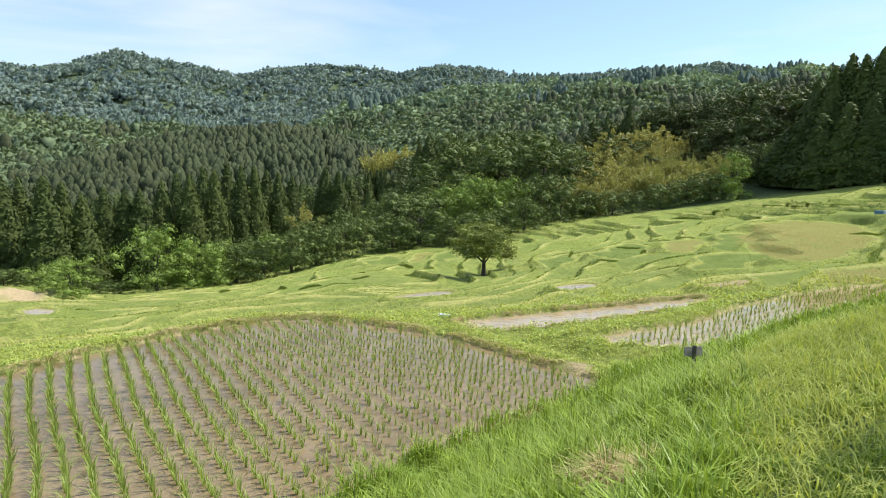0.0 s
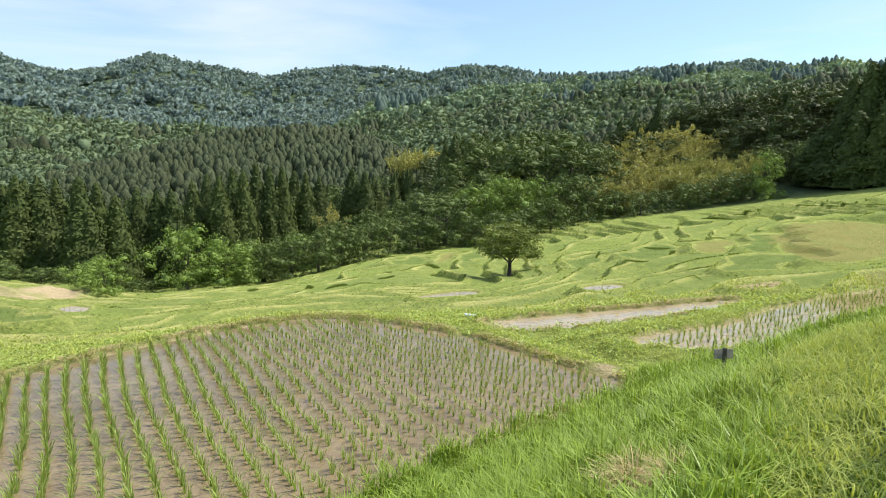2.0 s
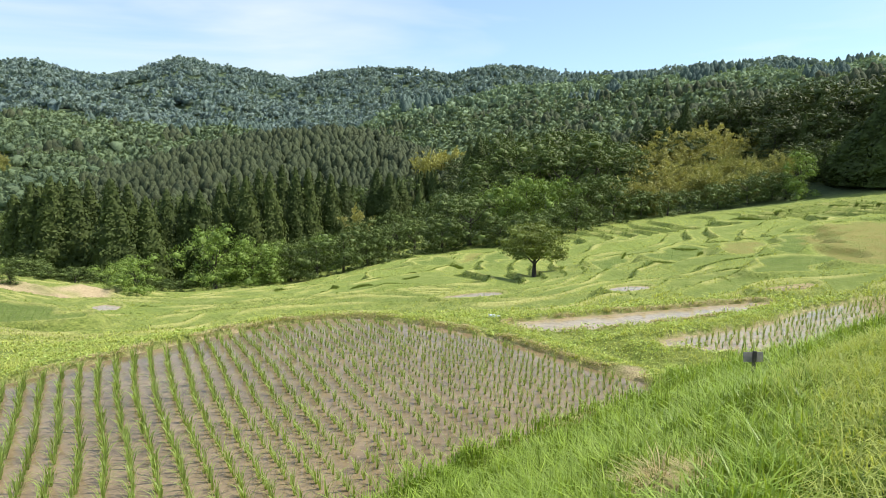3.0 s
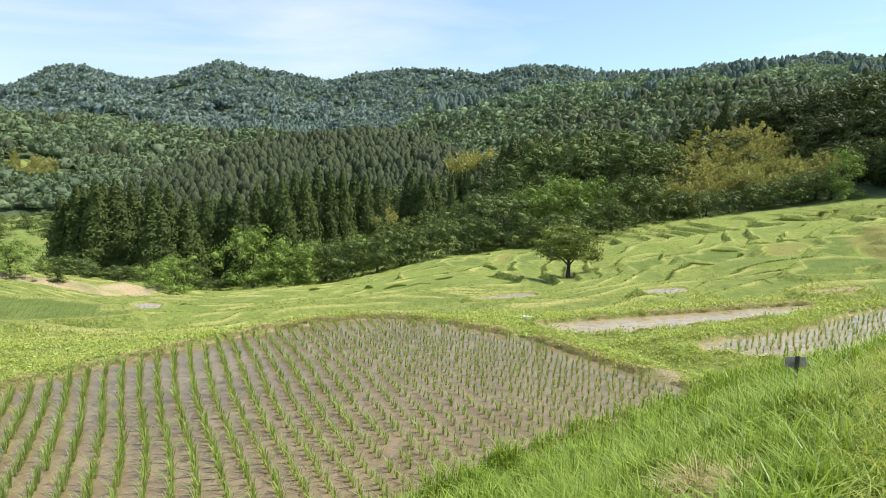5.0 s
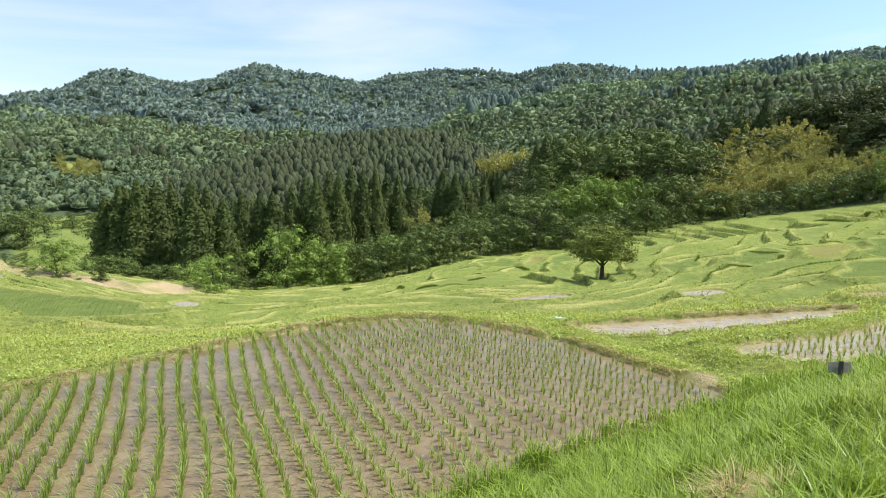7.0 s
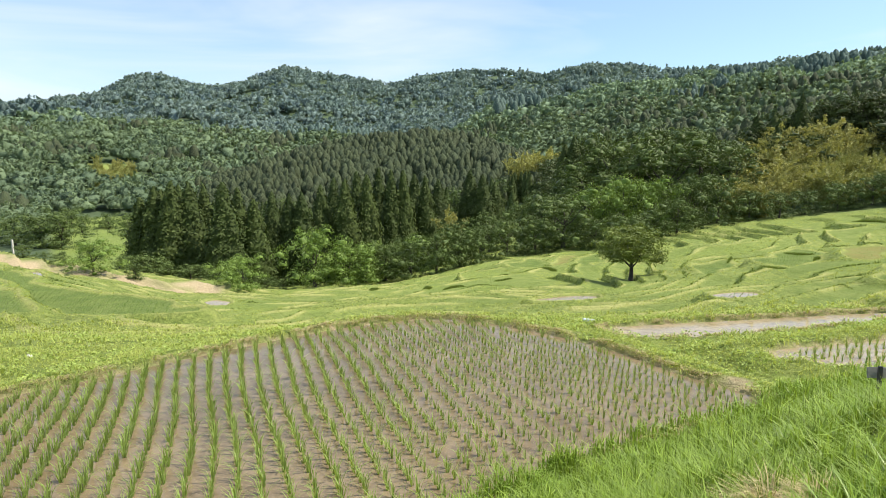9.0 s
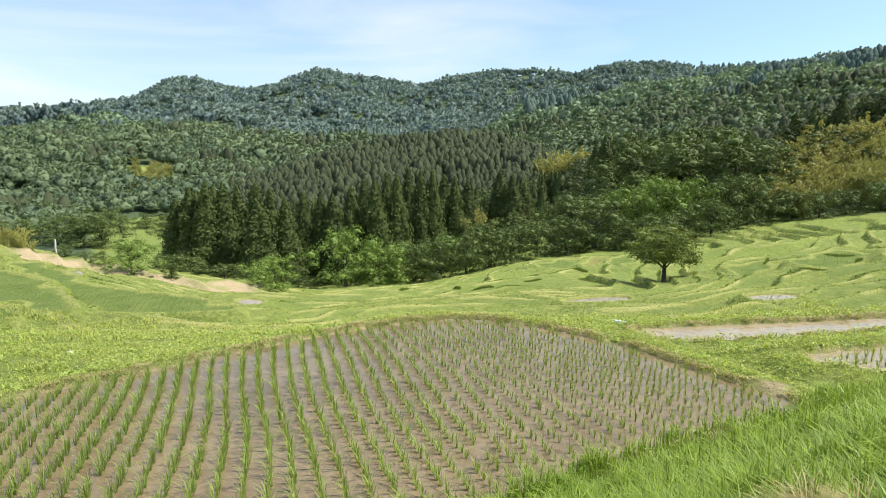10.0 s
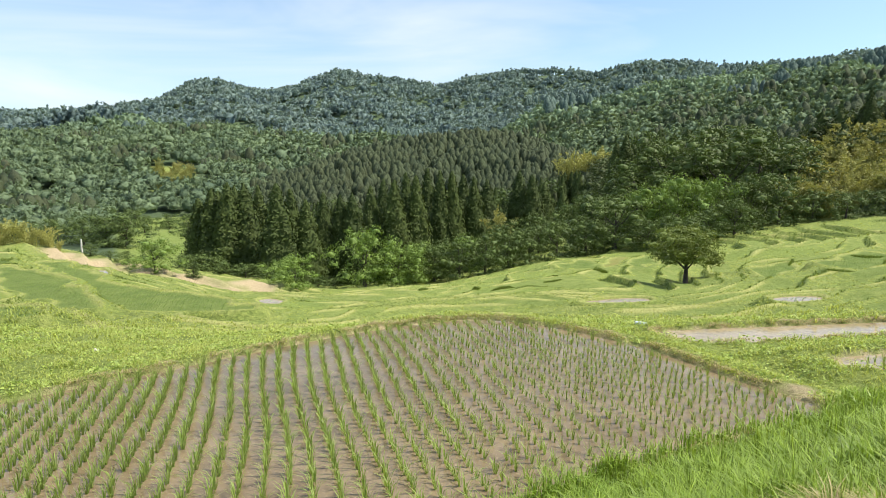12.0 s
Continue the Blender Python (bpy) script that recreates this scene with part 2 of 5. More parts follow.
def smoothstep(a, b, v):
    t = np.clip((v - a) / (b - a), 0, 1)
    return t * t * (3 - 2 * t)


def polar(az, r):
    """Plan place from a bearing in degrees clockwise from +y and a distance."""
    return r * math.sin(radians(az)), r * math.cos(radians(az))


# ---- the lie of the land ----
# Slopes seen from the stand: for each distance, rows of bearing and height.
BEARINGS = [-180, -100, -60, -53, -46, -37, -28, -18, -8, 2, 10, 20, 28, 36, 48, 100, 180]
RINGS = {
    16: [2.0, 1.0, 0.0, 0.0, -0.3, -0.4, -0.4, -0.4, -0.4, -0.4, -0.3, -0.2, 0.0, 0.3, 1.5, 3, 2.0],
    24: [3.0, 1.0, -0.7, -0.8, -1.3, -1.8, -1.9, -1.8, -1.7, -1.5, -1.2, -0.6, -0.2, 0.2, 2.0, 4, 3.0],
    40: [5.0, 1.0, -1.7, -1.9, -2.9, -4.4, -4.65, -4.5, -4.2, -3.9, -3.0, -2.1, -1.4, -0.6, 2.5, 6, 5.0],
    65: [8.0, 1.0, -2.5, -2.7, -5.0, -8.0, -8.5, -8.4, -7.1, -6.5, -4.8, -3.0, -1.6, -0.2, 4.0, 10, 8.0],
    92: [12.0, 1.0, -4.0, -4.5, -8.0, -11.2, -12.9, -12.4, -9.2, -7.8, -5.2, -3.0, -0.8, 1.2, 6.0, 14, 12.0],
    # the unseen slope at bearing 48 is raised to shade the right-hand wood
    120: [16.0, 1.0, -9.0, -9.0, -11.0, -14.0, -17.0, -16.0, -10.5, -8.5, -5.3, -2.6, 0.2, 3.2, 18.0, 22, 16.0],
}
# Wooded rings: bearing, top of the canopy in degrees above the eye, height of the trees that stand there.
WOODS = {
    # bearing 48 lies out of view; its hill is steepened to block the sun
    165: ([-180, -100, -60, -50, -40, -30, -20, -12, -5, -1.5, 2, 6, 10, 14, 18, 24, 28, 31, 34, 37, 48, 100, 180],
          [8, 5, -5, -5, -5, -6, -5.5, -4.6, -2.5, 2.0, 3.2, 3.0, 2.6, 4.2, 5.0, 6.0, 6.4, 6.9, 8.4, 10.2, 27, 18, 8],
          [12, 2, 1, 1, 1, 1, 1, 1, 8, 13, 13, 12, 12, 13, 12, 13, 15, 18, 20, 20, 18, 14, 12]),
    215: ([-180, -100, -60, -50, -40, -30, -20, -10, 0, 10, 20, 30, 37, 48, 100, 180],
          [9, 5, -4.0, -4.2, -4.2, -2.5, -1.5, -1.2, 2.0, 2.6, 5.0, 6.6, 10.0, 26, 17, 9],
          [12, 6, 2, 2, 2, 9, 9, 9, 12, 13, 13, 14, 16, 16, 14, 12]),
    285: ([-180, -100, -60, -50, -42, -36, -33, -30, -27, -24, -21, -18, -15, -12, -9, -6, -3, 0, 6, 12, 20, 30, 37, 48, 100, 180],
          [9, 5, -1.6, -1.8, -1.6, -1.5, 0.4, 1.8, 2.6, 3.3, 4.0, 4.4, 4.6, 4.2, 3.4, 2.4, 1.6, 1.5, 2.2, 2.8, 4.6, 6.2, 8.6, 17, 13, 9],
          [12, 10, 10, 10, 10, 9, 8.5, 8.5, 8.5, 8.5, 8.5, 8.5, 8.5, 8.5, 8.5, 9, 10, 12, 12, 12, 12, 12, 12, 12, 12, 12]),
    360: ([-180, -100, -60, -48, -40, -30, -20, -10, 0, 10, 20, 30, 37, 48, 100, 180],
          [8, 4, 0.2, 0.6, 0.6, 0.6, 0.8, 1.6, 2.4, 3.4, 4.8, 6.0, 8, 9, 9, 8],
          [10, 10, 10, 10, 10, 12, 12, 12, 12, 12, 12, 12, 12, 12, 12, 10]),
    450: ([-180, -100, -60, -54, -48, -42, -36, -30, -24, -18, -12, -6, 0, 6, 12, 18, 24, 30, 37, 48, 100, 180],
          [8, 4, 2.1, 2.3, 3.0, 3.2, 2.9, 2.4, 2.0, 1.4, 2.4, 3.6, 4.5, 5.0, 5.5, 6.0, 6.4, 6.6, 7, 7, 8, 8],
          [10, 10, 9, 9, 9, 9, 9, 9, 9, 10, 11, 12, 12, 12, 12, 12, 12, 12, 12, 10, 10, 10]),
    620: ([-180, -100, -60, -48, -36, -24, -15, -12.5, -9, -6, 0, 3, 6, 9, 12, 18, 24, 27, 30, 33, 37, 48, 100, 180],
          [7, 4, 4.1, 4.3, 4.4, 4.2, 3.4, 4.2, 5.8, 6.6, 7.4, 7.8, 8.2, 8.5, 8.7, 8.8, 8.4, 8.3, 8.6, 7.8, 7, 7, 7, 7],
          [10, 10, 9, 9, 9, 9, 9, 9, 10, 12, 12, 13, 14, 14, 14, 13, 13, 11, 10, 10, 10, 10, 10, 10]),
    800: ([-180, -100, -60, -48, -42, -36, -30, -24, -18, -12, -6, 0, 10, 20, 30, 48, 100, 180],
          [6, 4, 3.4, 3.6, 4.6, 5.4, 5.6, 6.0, 5.2, 4.6, 4.8, 5.4, 6.2, 7, 7, 6, 6, 6],
          [9, 9, 9, 9, 9, 9, 9, 9, 9, 9, 9, 9, 9, 9, 9, 9, 9, 9]),
    1050: ([-180, -100, -60, -54, -50, -47, -42, -40, -37.5, -35, -33, -31.5, -27.5, -24, -20, -18, -15.5, -12, -9, -6.5, -4.5, 0, 3, 6, 12, 18, 24, 30, 48, 100, 180],
           [6, 4, 4.6, 4.6, 4.8, 4.9, 6.2, 7.4, 8.0, 7.3, 6.9, 7.4, 9.0, 8.5, 7.9, 7.6, 8.4, 8.8, 8.9, 8.8, 8.4, 9.3, 9.0, 8.4, 8.2, 8.6, 8.7, 7, 6, 6, 6],
           [9] * 31),
    1400: ([-180, 180], [3, 3], [9, 9]),
    2600: ([-180, 180], [0.5, 0.5], [8, 8]),
    4500: ([-180, 180], [0.0, 0.0], [4, 4]),
}
AZ_FINE = np.arange(-180, 180.01, 0.5)
LOGR = np.linspace(math.log(14), math.log(4500), 420)


def land_table():
    rs, rows = [], []
    for r, zs in RINGS.items():
        rs.append(r)
        rows.append(np.interp(AZ_FINE, BEARINGS, zs))
    for r, (az, tops, tall) in WOODS.items():
        rs.append(r)
        rows.append(EYE_Z + r * np.tan(np.radians(np.interp(AZ_FINE, az, tops) + (0.4 if 900 < r < 1300 else 0.2 if 600 < r < 700 else 0.0))) - np.interp(AZ_FINE, az, tall))
    rows, lr = np.array(rows), np.log(rs)
    tab = np.stack([np.interp(LOGR, lr, rows[:, i]) for i in range(len(AZ_FINE))], 1)
    for _ in range(1):      # soften the creases
        k = np.array([1, 2, 3, 2, 1]) / 9
        pad = np.pad(tab, ((2, 2), (0, 0)), "edge")
        tab = sum(k[i] * pad[i:i + len(LOGR)] for i in range(5))
        pad = np.pad(tab, ((0, 0), (1, 1)), "wrap")
        tab = (pad[:, :-2] + 2 * pad[:, 1:-1] + pad[:, 2:]) / 4
    return tab


LAND = land_table()


def land(x, y):
    """The smooth lie of the land beyond the near bank."""
    r = np.hypot(x, y)
    az = np.degrees(np.arctan2(x, y))
    u = np.clip((np.log(np.maximum(r, 14)) - LOGR[0]) / (LOGR[1] - LOGR[0]), 0, len(LOGR) - 1.001)
    v = np.clip((az + 180) / 0.5, 0, len(AZ_FINE) - 1.001)
    i, j = u.astype(int), v.astype(int)
    a, b = u - i, v - j
    z = (LAND[i, j] * (1 - a) + LAND[i + 1, j] * a) * (1 - b) + (LAND[i, j + 1] * (1 - a) + LAND[i + 1, j + 1] * a) * b
    return z


def poly_distance(x, y, pts, closed=True):
    """Distance to a polyline, and (if closed) whether a place is inside."""
    pts = np.asarray(pts, float)
    ends = np.roll(pts, -1, 0) if closed else pts[1:]
    d = np.full(x.shape, 1e9)
    inside = np.zeros(x.shape, bool)
    for (ax, ay), (bx, by) in zip(pts, ends):
        ex, ey = bx - ax, by - ay
        t = np.clip(((x - ax) * ex + (y - ay) * ey) / (ex * ex + ey * ey), 0, 1)
        d = np.minimum(d, np.hypot(x - ax - t * ex, y - ay - t * ey))
        if abs(ey) > 1e-9:
            inside ^= ((ay > y) != (by > y)) & (x < ex * (y - ay) / ey + ax)
    return d, inside


def rounded(pts, steps=6):
    """A closed Catmull-Rom curve through plan points."""
    p = np.asarray(pts, float)
    out = []
    for i in range(len(p)):
        a, b, c, d = p[i - 1], p[i], p[(i + 1) % len(p)], p[(i + 2) % len(p)]
        for t in np.linspace(0, 1, steps, endpoint=False):
            out.append(0.5 * (2 * b + (c - a) * t + (2 * a - 5 * b + 4 * c - d) * t * t + (3 * b - a - 3 * c + d) * t ** 3))
    return np.array(out)


# Flooded paddies: outline in plan and water level
PADDY = rounded([(-12.2, 4.6), (-10.6, 7.7), (-9.4, 9.6), (-7.0, 13.3), (-5.2, 15.2), (-3.5, 15.9), (-1.6, 15.3), (0.3, 14.1),
                 (1.7, 12.6), (3.0, 11.2), (1.65, 9.9), (0.1, 8.4), (-1.9, 6.2), (-4.4, 4.4), (-8.0, 2.8), (-11.5, 3.0)], 5)
POND = rounded([(0.7, 17.7), (4.4, 19.4), (8.8, 21.3), (9.4, 21.2), (8.2, 20.1), (5.0, 18.2), (1.9, 16.8), (1.0, 16.9)], 5)
FAR_PADDY = rounded([(4.1, 15.0), (7.1, 16.8), (10.3, 19.5), (15.5, 22.4), (19.5, 22.5), (17.5, 19.3), (12.0, 16.4), (8.2, 14.9), (5.6, 14.2)], 5)
TOE = [(-30, -14), (-14, 0), (-8.0, 2.5), (-4.4, 4.2), (-1.9, 6.0), (0.1, 8.2), (2.9, 11.0), (5.2, 13.3), (8.4, 14.4), (12.2, 15.6), (18, 18.0), (40, 26)]
FLOODED = [("paddy", PADDY, 0.0), ("pond", POND, -0.45), ("far_paddy", FAR_PADDY, -0.15)]
# Level flats farther down the slope: what they hold, height, outline
FLATS = [("ochre", -1.08, [(28.3, 58.1), (37.4, 65.8), (40.3, 60.8), (32.6, 45.8), (26.0, 39.1), (21.9, 35.8), (20.7, 37.3), (22.8, 44.9)]),
         ("ochre", -0.15, [(13.9, 22.9), (17.5, 26.2), (20.5, 28.0), (23.5, 28.6), (22.1, 25.4), (15.7, 22.7)]),
         ("water", -2.15, [(6.1, 32.3), (7.2, 33.2), (8.3, 33.4), (8.1, 32.4), (6.7, 31.6)]),
         ("water", -3.70, [(-3.1, 36.5), (-1.5, 38.0), (0.3, 38.6), (0.5, 37.6), (-1.8, 36.6)]),
         ("water", -0.87, [(11.2, 26.2), (13.1, 27.6), (14.1, 27.9), (13.5, 26.8), (11.8, 25.7)]),
         ("rice", -1.65, [(15.0, 36.3), (19.0, 42.0), (22.4, 42.9), (22.0, 40.6), (18.5, 37.0), (15.6, 35.1)]),
         ("rice", -1.92, [(21.7, 48.0), (26.5, 57.6), (29.0, 59.4), (26.2, 52.2), (22.7, 46.4)]),
         ("rice", -3.32, [(14.2, 55.0), (18.9, 62.3), (19.8, 59.6), (17.4, 53.8), (14.1, 50.2)]),
         ("rice", -4.16, [(8.5, 52.7), (10.4, 58.0), (12.3, 59.4), (11.9, 55.6), (9.7, 51.5)]),
         ("ochre", -2.56, [(18.8, 50.9), (21.6, 58.1), (24.8, 59.8), (23.1, 55.2), (20.2, 50.3)]),
         ("rice", -3.48, [(-50.3, 40.1), (-45.5, 39.2), (-34.8, 33.0), (-28.7, 31.5), (-21.1, 29.2), (-23.7, 27.2), (-28.5, 26.9), (-34.6, 30.5), (-43.6, 36.0)]),
         ("rice", -2.18, [(-41.5, 30.1), (-38.0, 29.8), (-33.1, 27.7), (-25.7, 23.0), (-24.8, 21.8), (-31.2, 23.7), (-34.4, 24.9)]),
         ("rice", -1.23, [(-25.9, 17.7), (-24.8, 17.8), (-22.8, 17.7), (-21.4, 17.3), (-21.9, 16.6), (-23.4, 15.9)]),
         ("water", -4.22, [(-45.0, 40.4), (-45.3, 41.9), (-43.0, 40.3), (-43.0, 39.4)]),
         ("water", -6.50, [(-30.3, 43.3), (-29.8, 44.4), (-28.2, 43.7), (-28.2, 42.1)]),
         ("rice", -8.09, [(-9.0, 78.4), (-8.6, 83.1), (-6.3, 84.8), (-5.1, 80.3), (-6.0, 76.8)]),
         ("ochre", -7.91, [(-4.5, 79.2), (-3.4, 86.4), (-1.6, 86.8), (-2.2, 81.8)]),
         ("rice", -7.54, [(-0.7, 77.7), (-0.1, 84.5), (1.7, 87.2), (1.2, 78.2)])]
FLATS = [(k, z, rounded(p, 5)) for k, z, p in FLATS]


def ground_height(x, y):
    """Height of the ground, and masks: planted flats, bare soil, woodland floor with painted shade under bank grass."""
    x, y = np.asarray(x, float), np.asarray(y, float)
    r = np.hypot(x, y)
    az = np.degrees(np.arctan2(x, y))
    z = land(x, y)
    # contour terraces on the open slope
    open_slope = smoothstep(21, 27, r) * (1 - smoothstep(100, 118, r)) * smoothstep(-75, -60, az) * (1 - smoothstep(50, 70, az))
    step = 0.62
    broad = 0.7 * wobble(x / 40, y / 40, 3)
    q = (z + broad + 0.20 * wobble(x / 14, y / 14, 5)) / step
    fr = q - np.floor(q)
    flat = np.floor(q) + smoothstep(0.80, 0.93, fr)
    lip = 0.10 * np.exp(-((fr - 0.95) / 0.05) ** 2) + 0.10 * np.exp(-((fr + 0.05) / 0.06) ** 2)
    zt = flat * step - broad - 0.35 * step + lip
    riser = smoothstep(0.74, 0.80, fr) * (1 - smoothstep(0.88, 0.96, fr)) * open_slope
    mown = np.maximum(np.exp(-((fr - 0.97) / 0.04) ** 2), np.exp(-((fr - 0.0) / 0.04) ** 2)) * open_slope * smoothstep(-0.2, 0.4, wobble(x / 9, y / 9, 17))
    level = np.floor(q)
    hash_a = np.mod(np.sin(level * 12.9898) * 437.585, 1.0)
    cell = np.floor((az + 400 * hash_a) / 8.0 + 0.35 * wobble(x / 15, y / 15, 19))
    hash_b = np.mod(np.sin(level * 78.233 + cell * 37.719) * 4375.85, 1.0)
    z = z + (zt - z) * open_slope
    planted = smoothstep(0.06, 0.12, fr) * (1 - smoothstep(0.62, 0.70, fr)) * open_slope * np.where(hash_b > 0.42, 0.1 + 0.45 * hash_b, 0.0)
    ochre = np.zeros_like(z)
    beds = []
    for kind, level, outline in FLATS:
        cx, cy = outline.mean(0)
        reach = np.abs(outline - outline.mean(0)).max() * 1.5 + 8
        m = (np.abs(x - cx) < reach) & (np.abs(y - cy) < reach)
        if not m.any():
            continue
        bend = 0.0 if kind == "water" else 0.012 * np.hypot(cx, cy)
        d, inside = poly_distance(x[m] + bend * wobble(x[m] / 6, y[m] / 6, 51), y[m] + bend * wobble(x[m] / 6, y[m] / 6, 52), outline)
        sd = np.where(inside, -d, d)
        beds.append((kind, level, m, sd))
        calm = (1 - smoothstep(1.5, 7.0, sd)) * smoothstep(34, 42, r[m])
        z[m] = z[m] * (1 - calm) + (land(x[m], y[m])) * calm
    for kind, level, m, sd in beds:
        size = 0.25 + 0.004 * r[m]
        w = 1 - smoothstep(size, size * 2.2 + 0.014 * r[m], sd)
        rim = 0.12 * np.exp(-((sd - size * 0.8) / (size * 0.5)) ** 2)
        z[m] = z[m] * (1 - w) + (level + rim) * w
        z[m] = np.where(sd < 0, level - (0.12 if kind == "water" else 0.0), z[m])
        fill = 1 - smoothstep(-0.2, 0.1, sd)
        riser[m] = np.maximum(riser[m] * (1 - w), 0.4 * np.exp(-((sd - size * 2.2) / size) ** 2) * (wobble(x[m] / 7, y[m] / 7, 53) > 0))
        mown[m] = mown[m] * (1 - w) + 0.6 * np.exp(-((sd - size * 0.5) / (size * 0.3)) ** 2)
        planted[m] = planted[m] * (1 - w) + (fill if kind == "rice" else 0)
        ochre[m] = np.maximum(ochre[m], fill if kind == "ochre" else 0)
    z = z + 0.05 * wobble(x / 4.1, y / 4.1, 11) * smoothstep(14, 30, r) * (1 - planted)
    # hills carry folds
    hill = smoothstep(110, 260, r)
    z = z + hill * (1.8 * wobble(x / 75, y / 75, 21) + 11.0 * smoothstep(400, 600, r) * (1 - smoothstep(850, 1000, r)) * (1 - 0.75 * smoothstep(2, 18, az)) * wobble(x / 170, y / 170, 22))
    # the near bank
    d, _ = poly_distance(x, y, TOE, False)
    t = np.array(TOE)
    toe_y = np.interp(x, t[:, 0], t[:, 1])
    side = np.where(y < toe_y, d, -d)
    bank = 2.45 * smoothstep(-0.3, 5.4, side) + 0.05 * wobble(x / 1.4, y / 1.4, 15)
    near = smoothstep(-0.5, 0.6, side)
    z = z * (1 - near) + bank * near + 0.0
    # painted shade: darkens the ground in the gaps between the bank's blades
    gap_shade = 0.85 * smoothstep(0.1, 0.8, side) * (1 - smoothstep(20, 26, r))
    soil = np.zeros_like(z)
    for _, outline, level in FLOODED:
        d, inside = poly_distance(x, y, outline)
        sd = np.where(inside, -d, d)
        bund = level + 0.08 + 0.04 * wobble(x / 0.9, y / 0.9, 31)
        w = (1 - smoothstep(0.5, 1.6, sd)) * (1 - smoothstep(0.0, 0.6, side))
        z = z * (1 - w) + bund * w
        edge = smoothstep(-0.28, 0.14, sd)
        z = np.where(sd < 0.16, (level - 0.25) * (1 - edge) + z * edge, z)
        soil = np.maximum(soil, (1 - smoothstep(0.02, 0.16, sd)) * (0.75 + 0.25 * wobble(x / 0.7, y / 0.7, 33)))
    soil = np.maximum(soil, 0.9 * (1 - smoothstep(0.1, 0.42, np.hypot((x - 2.72) * 0.8, y - 12.0) + 0.12 * wobble(x / 0.6, y / 0.6, 35))))
    # sandy cut bank below the cedars
    track = (r - np.interp(az, [-52, -43, -34, -28], [87, 80, 75, 74]) - 1.2 * wobble(az / 5, az * 0, 41))
    left = smoothstep(-56, -52, az) * (1 - smoothstep(-33.5, -30.0, az))
    z = z + 1.05 * left * smoothstep(-3.0, 3.5, track) * (1 - smoothstep(14, 34, track))
    soil = np.maximum(soil, smoothstep(-3.0, -1.8, track) * (1 - smoothstep(2.2, 3.6, track)) * smoothstep(-52, -50.5, az) * (1 - smoothstep(-34.5, -32.0, az)) * (0.5 + 0.5 * smoothstep(-0.6, 0.1, wobble(x / 6, y / 6, 43))))
    wood = smoothstep(112, 124, r) * (1 - smoothstep(-46.5, -45.5, az) * (1 - smoothstep(-39, -38, az)) * (1 - smoothstep(262, 275, r))) * (1 - smoothstep(-10.8, -10.2, az) * (1 - smoothstep(-6.6, -6.2, az)) * (1 - smoothstep(172, 176, r)))
    meadow = smoothstep(-46.5, -45.5, az) * (1 - smoothstep(-39, -38, az)) * smoothstep(112, 124, r) * (1 - smoothstep(262, 275, r))
    planted = np.maximum(planted, 0.5 * meadow)
    # a bamboo-covered slip and its bare scar across the valley
    slip = smoothstep(-43.6, -42.8, az) * (1 - smoothstep(-40.2, -39.4, az)) * smoothstep(345, 352, r) * (1 - smoothstep(402, 412, r))
    scar = smoothstep(-40.2, -39.6, az) * (1 - smoothstep(-37.2, -36.4, az)) * smoothstep(333, 338, r) * (1 - smoothstep(352, 360, r))
    ochre = np.maximum(ochre, 0.2 * slip)
    soil = np.maximum(soil, 0.7 * scar)
    wood = np.maximum(wood * (1 - np.maximum(slip, scar)), gap_shade)
    return z, planted, np.clip(soil, 0, 1), wood, ochre, np.clip(mown, 0, 1), riser


def height(x, y):
    return ground_height(np.asarray(x, float), np.asarray(y, float))[0]


def build_ground():
    fine = np.arange(-58, 42.01, 0.215)
    az = np.radians(np.concatenate([np.arange(-180, -58, 4.0), fine, np.arange(48, 180, 4.0)]))
    rs = np.concatenate([[0.001, 0.4, 0.8, 1.2, 1.6], np.exp(np.linspace(math.log(2.0), math.log(24), 110)), np.exp(np.linspace(math.log(24.2), math.log(122), 330)), np.exp(np.linspace(math.log(125), math.log(1250), 70)), [1400, 1700, 2200, 3000, 4400]])
    A, R = np.meshgrid(az, rs)
    X, Y = R * np.sin(A) + 0.03, R * np.cos(A) + 0.02
    Z, planted, soil, wood, ochre, mown, riser = ground_height(X, Y)
    nr, na = X.shape
    v = np.stack([X, Y, Z], 2).reshape(-1, 3)
    i, j = np.meshgrid(np.arange(nr - 1), np.arange(na), indexing="ij")
    j2 = (j + 1) % na
    f = np.stack([i * na + j, i * na + j2, (i + 1) * na + j2, (i + 1) * na + j], 2).reshape(-1, 4)[:, ::-1]
    me = np_mesh("ground", v, f, M_TURF, True)
    for name, arr in (("planted", planted), ("soil", soil), ("wood", wood), ("ochre", ochre), ("mown", mown), ("rough_bank_shade", riser * smoothstep(-0.3, 0.3, wobble(X / 17, Y / 17, 55)))):
        at = me.attributes.new(name, "FLOAT", "POINT")
        at.data.foreach_set("value", arr.ravel().astype(np.float32))
    tagged(new("ground", me), "terraced grassy slope with planted flats and wooded hills", "ground", kind="structure")


build_ground()

for nm, outline, level in FLOODED + [("pool", o, z - 0.02) for k, z, o in FLATS if k == "water"]:
    bm = bmesh.new()
    top = [bm.verts.new((x, y, level)) for x, y in outline]
    face = bm.faces.new(top)
    face.normal_update()
    if face.normal.z < 0:
        face.normal_flip()
    me = bpy.data.meshes.new("water")
    bm.to_mesh(me)
    bm.free()
    me.materials.append(M_WATER if nm == "paddy" else M_POND)
    tagged(new("water", me), {"paddy": "shallow brown muddy water of a planted rice paddy", "pond": "narrow strip of silty water in an unplanted paddy",
                              "pool": "small pool of pale water on a terrace",
                              "far_paddy": "bright water of a rice paddy behind the bank"}[nm], "water", kind="structure")


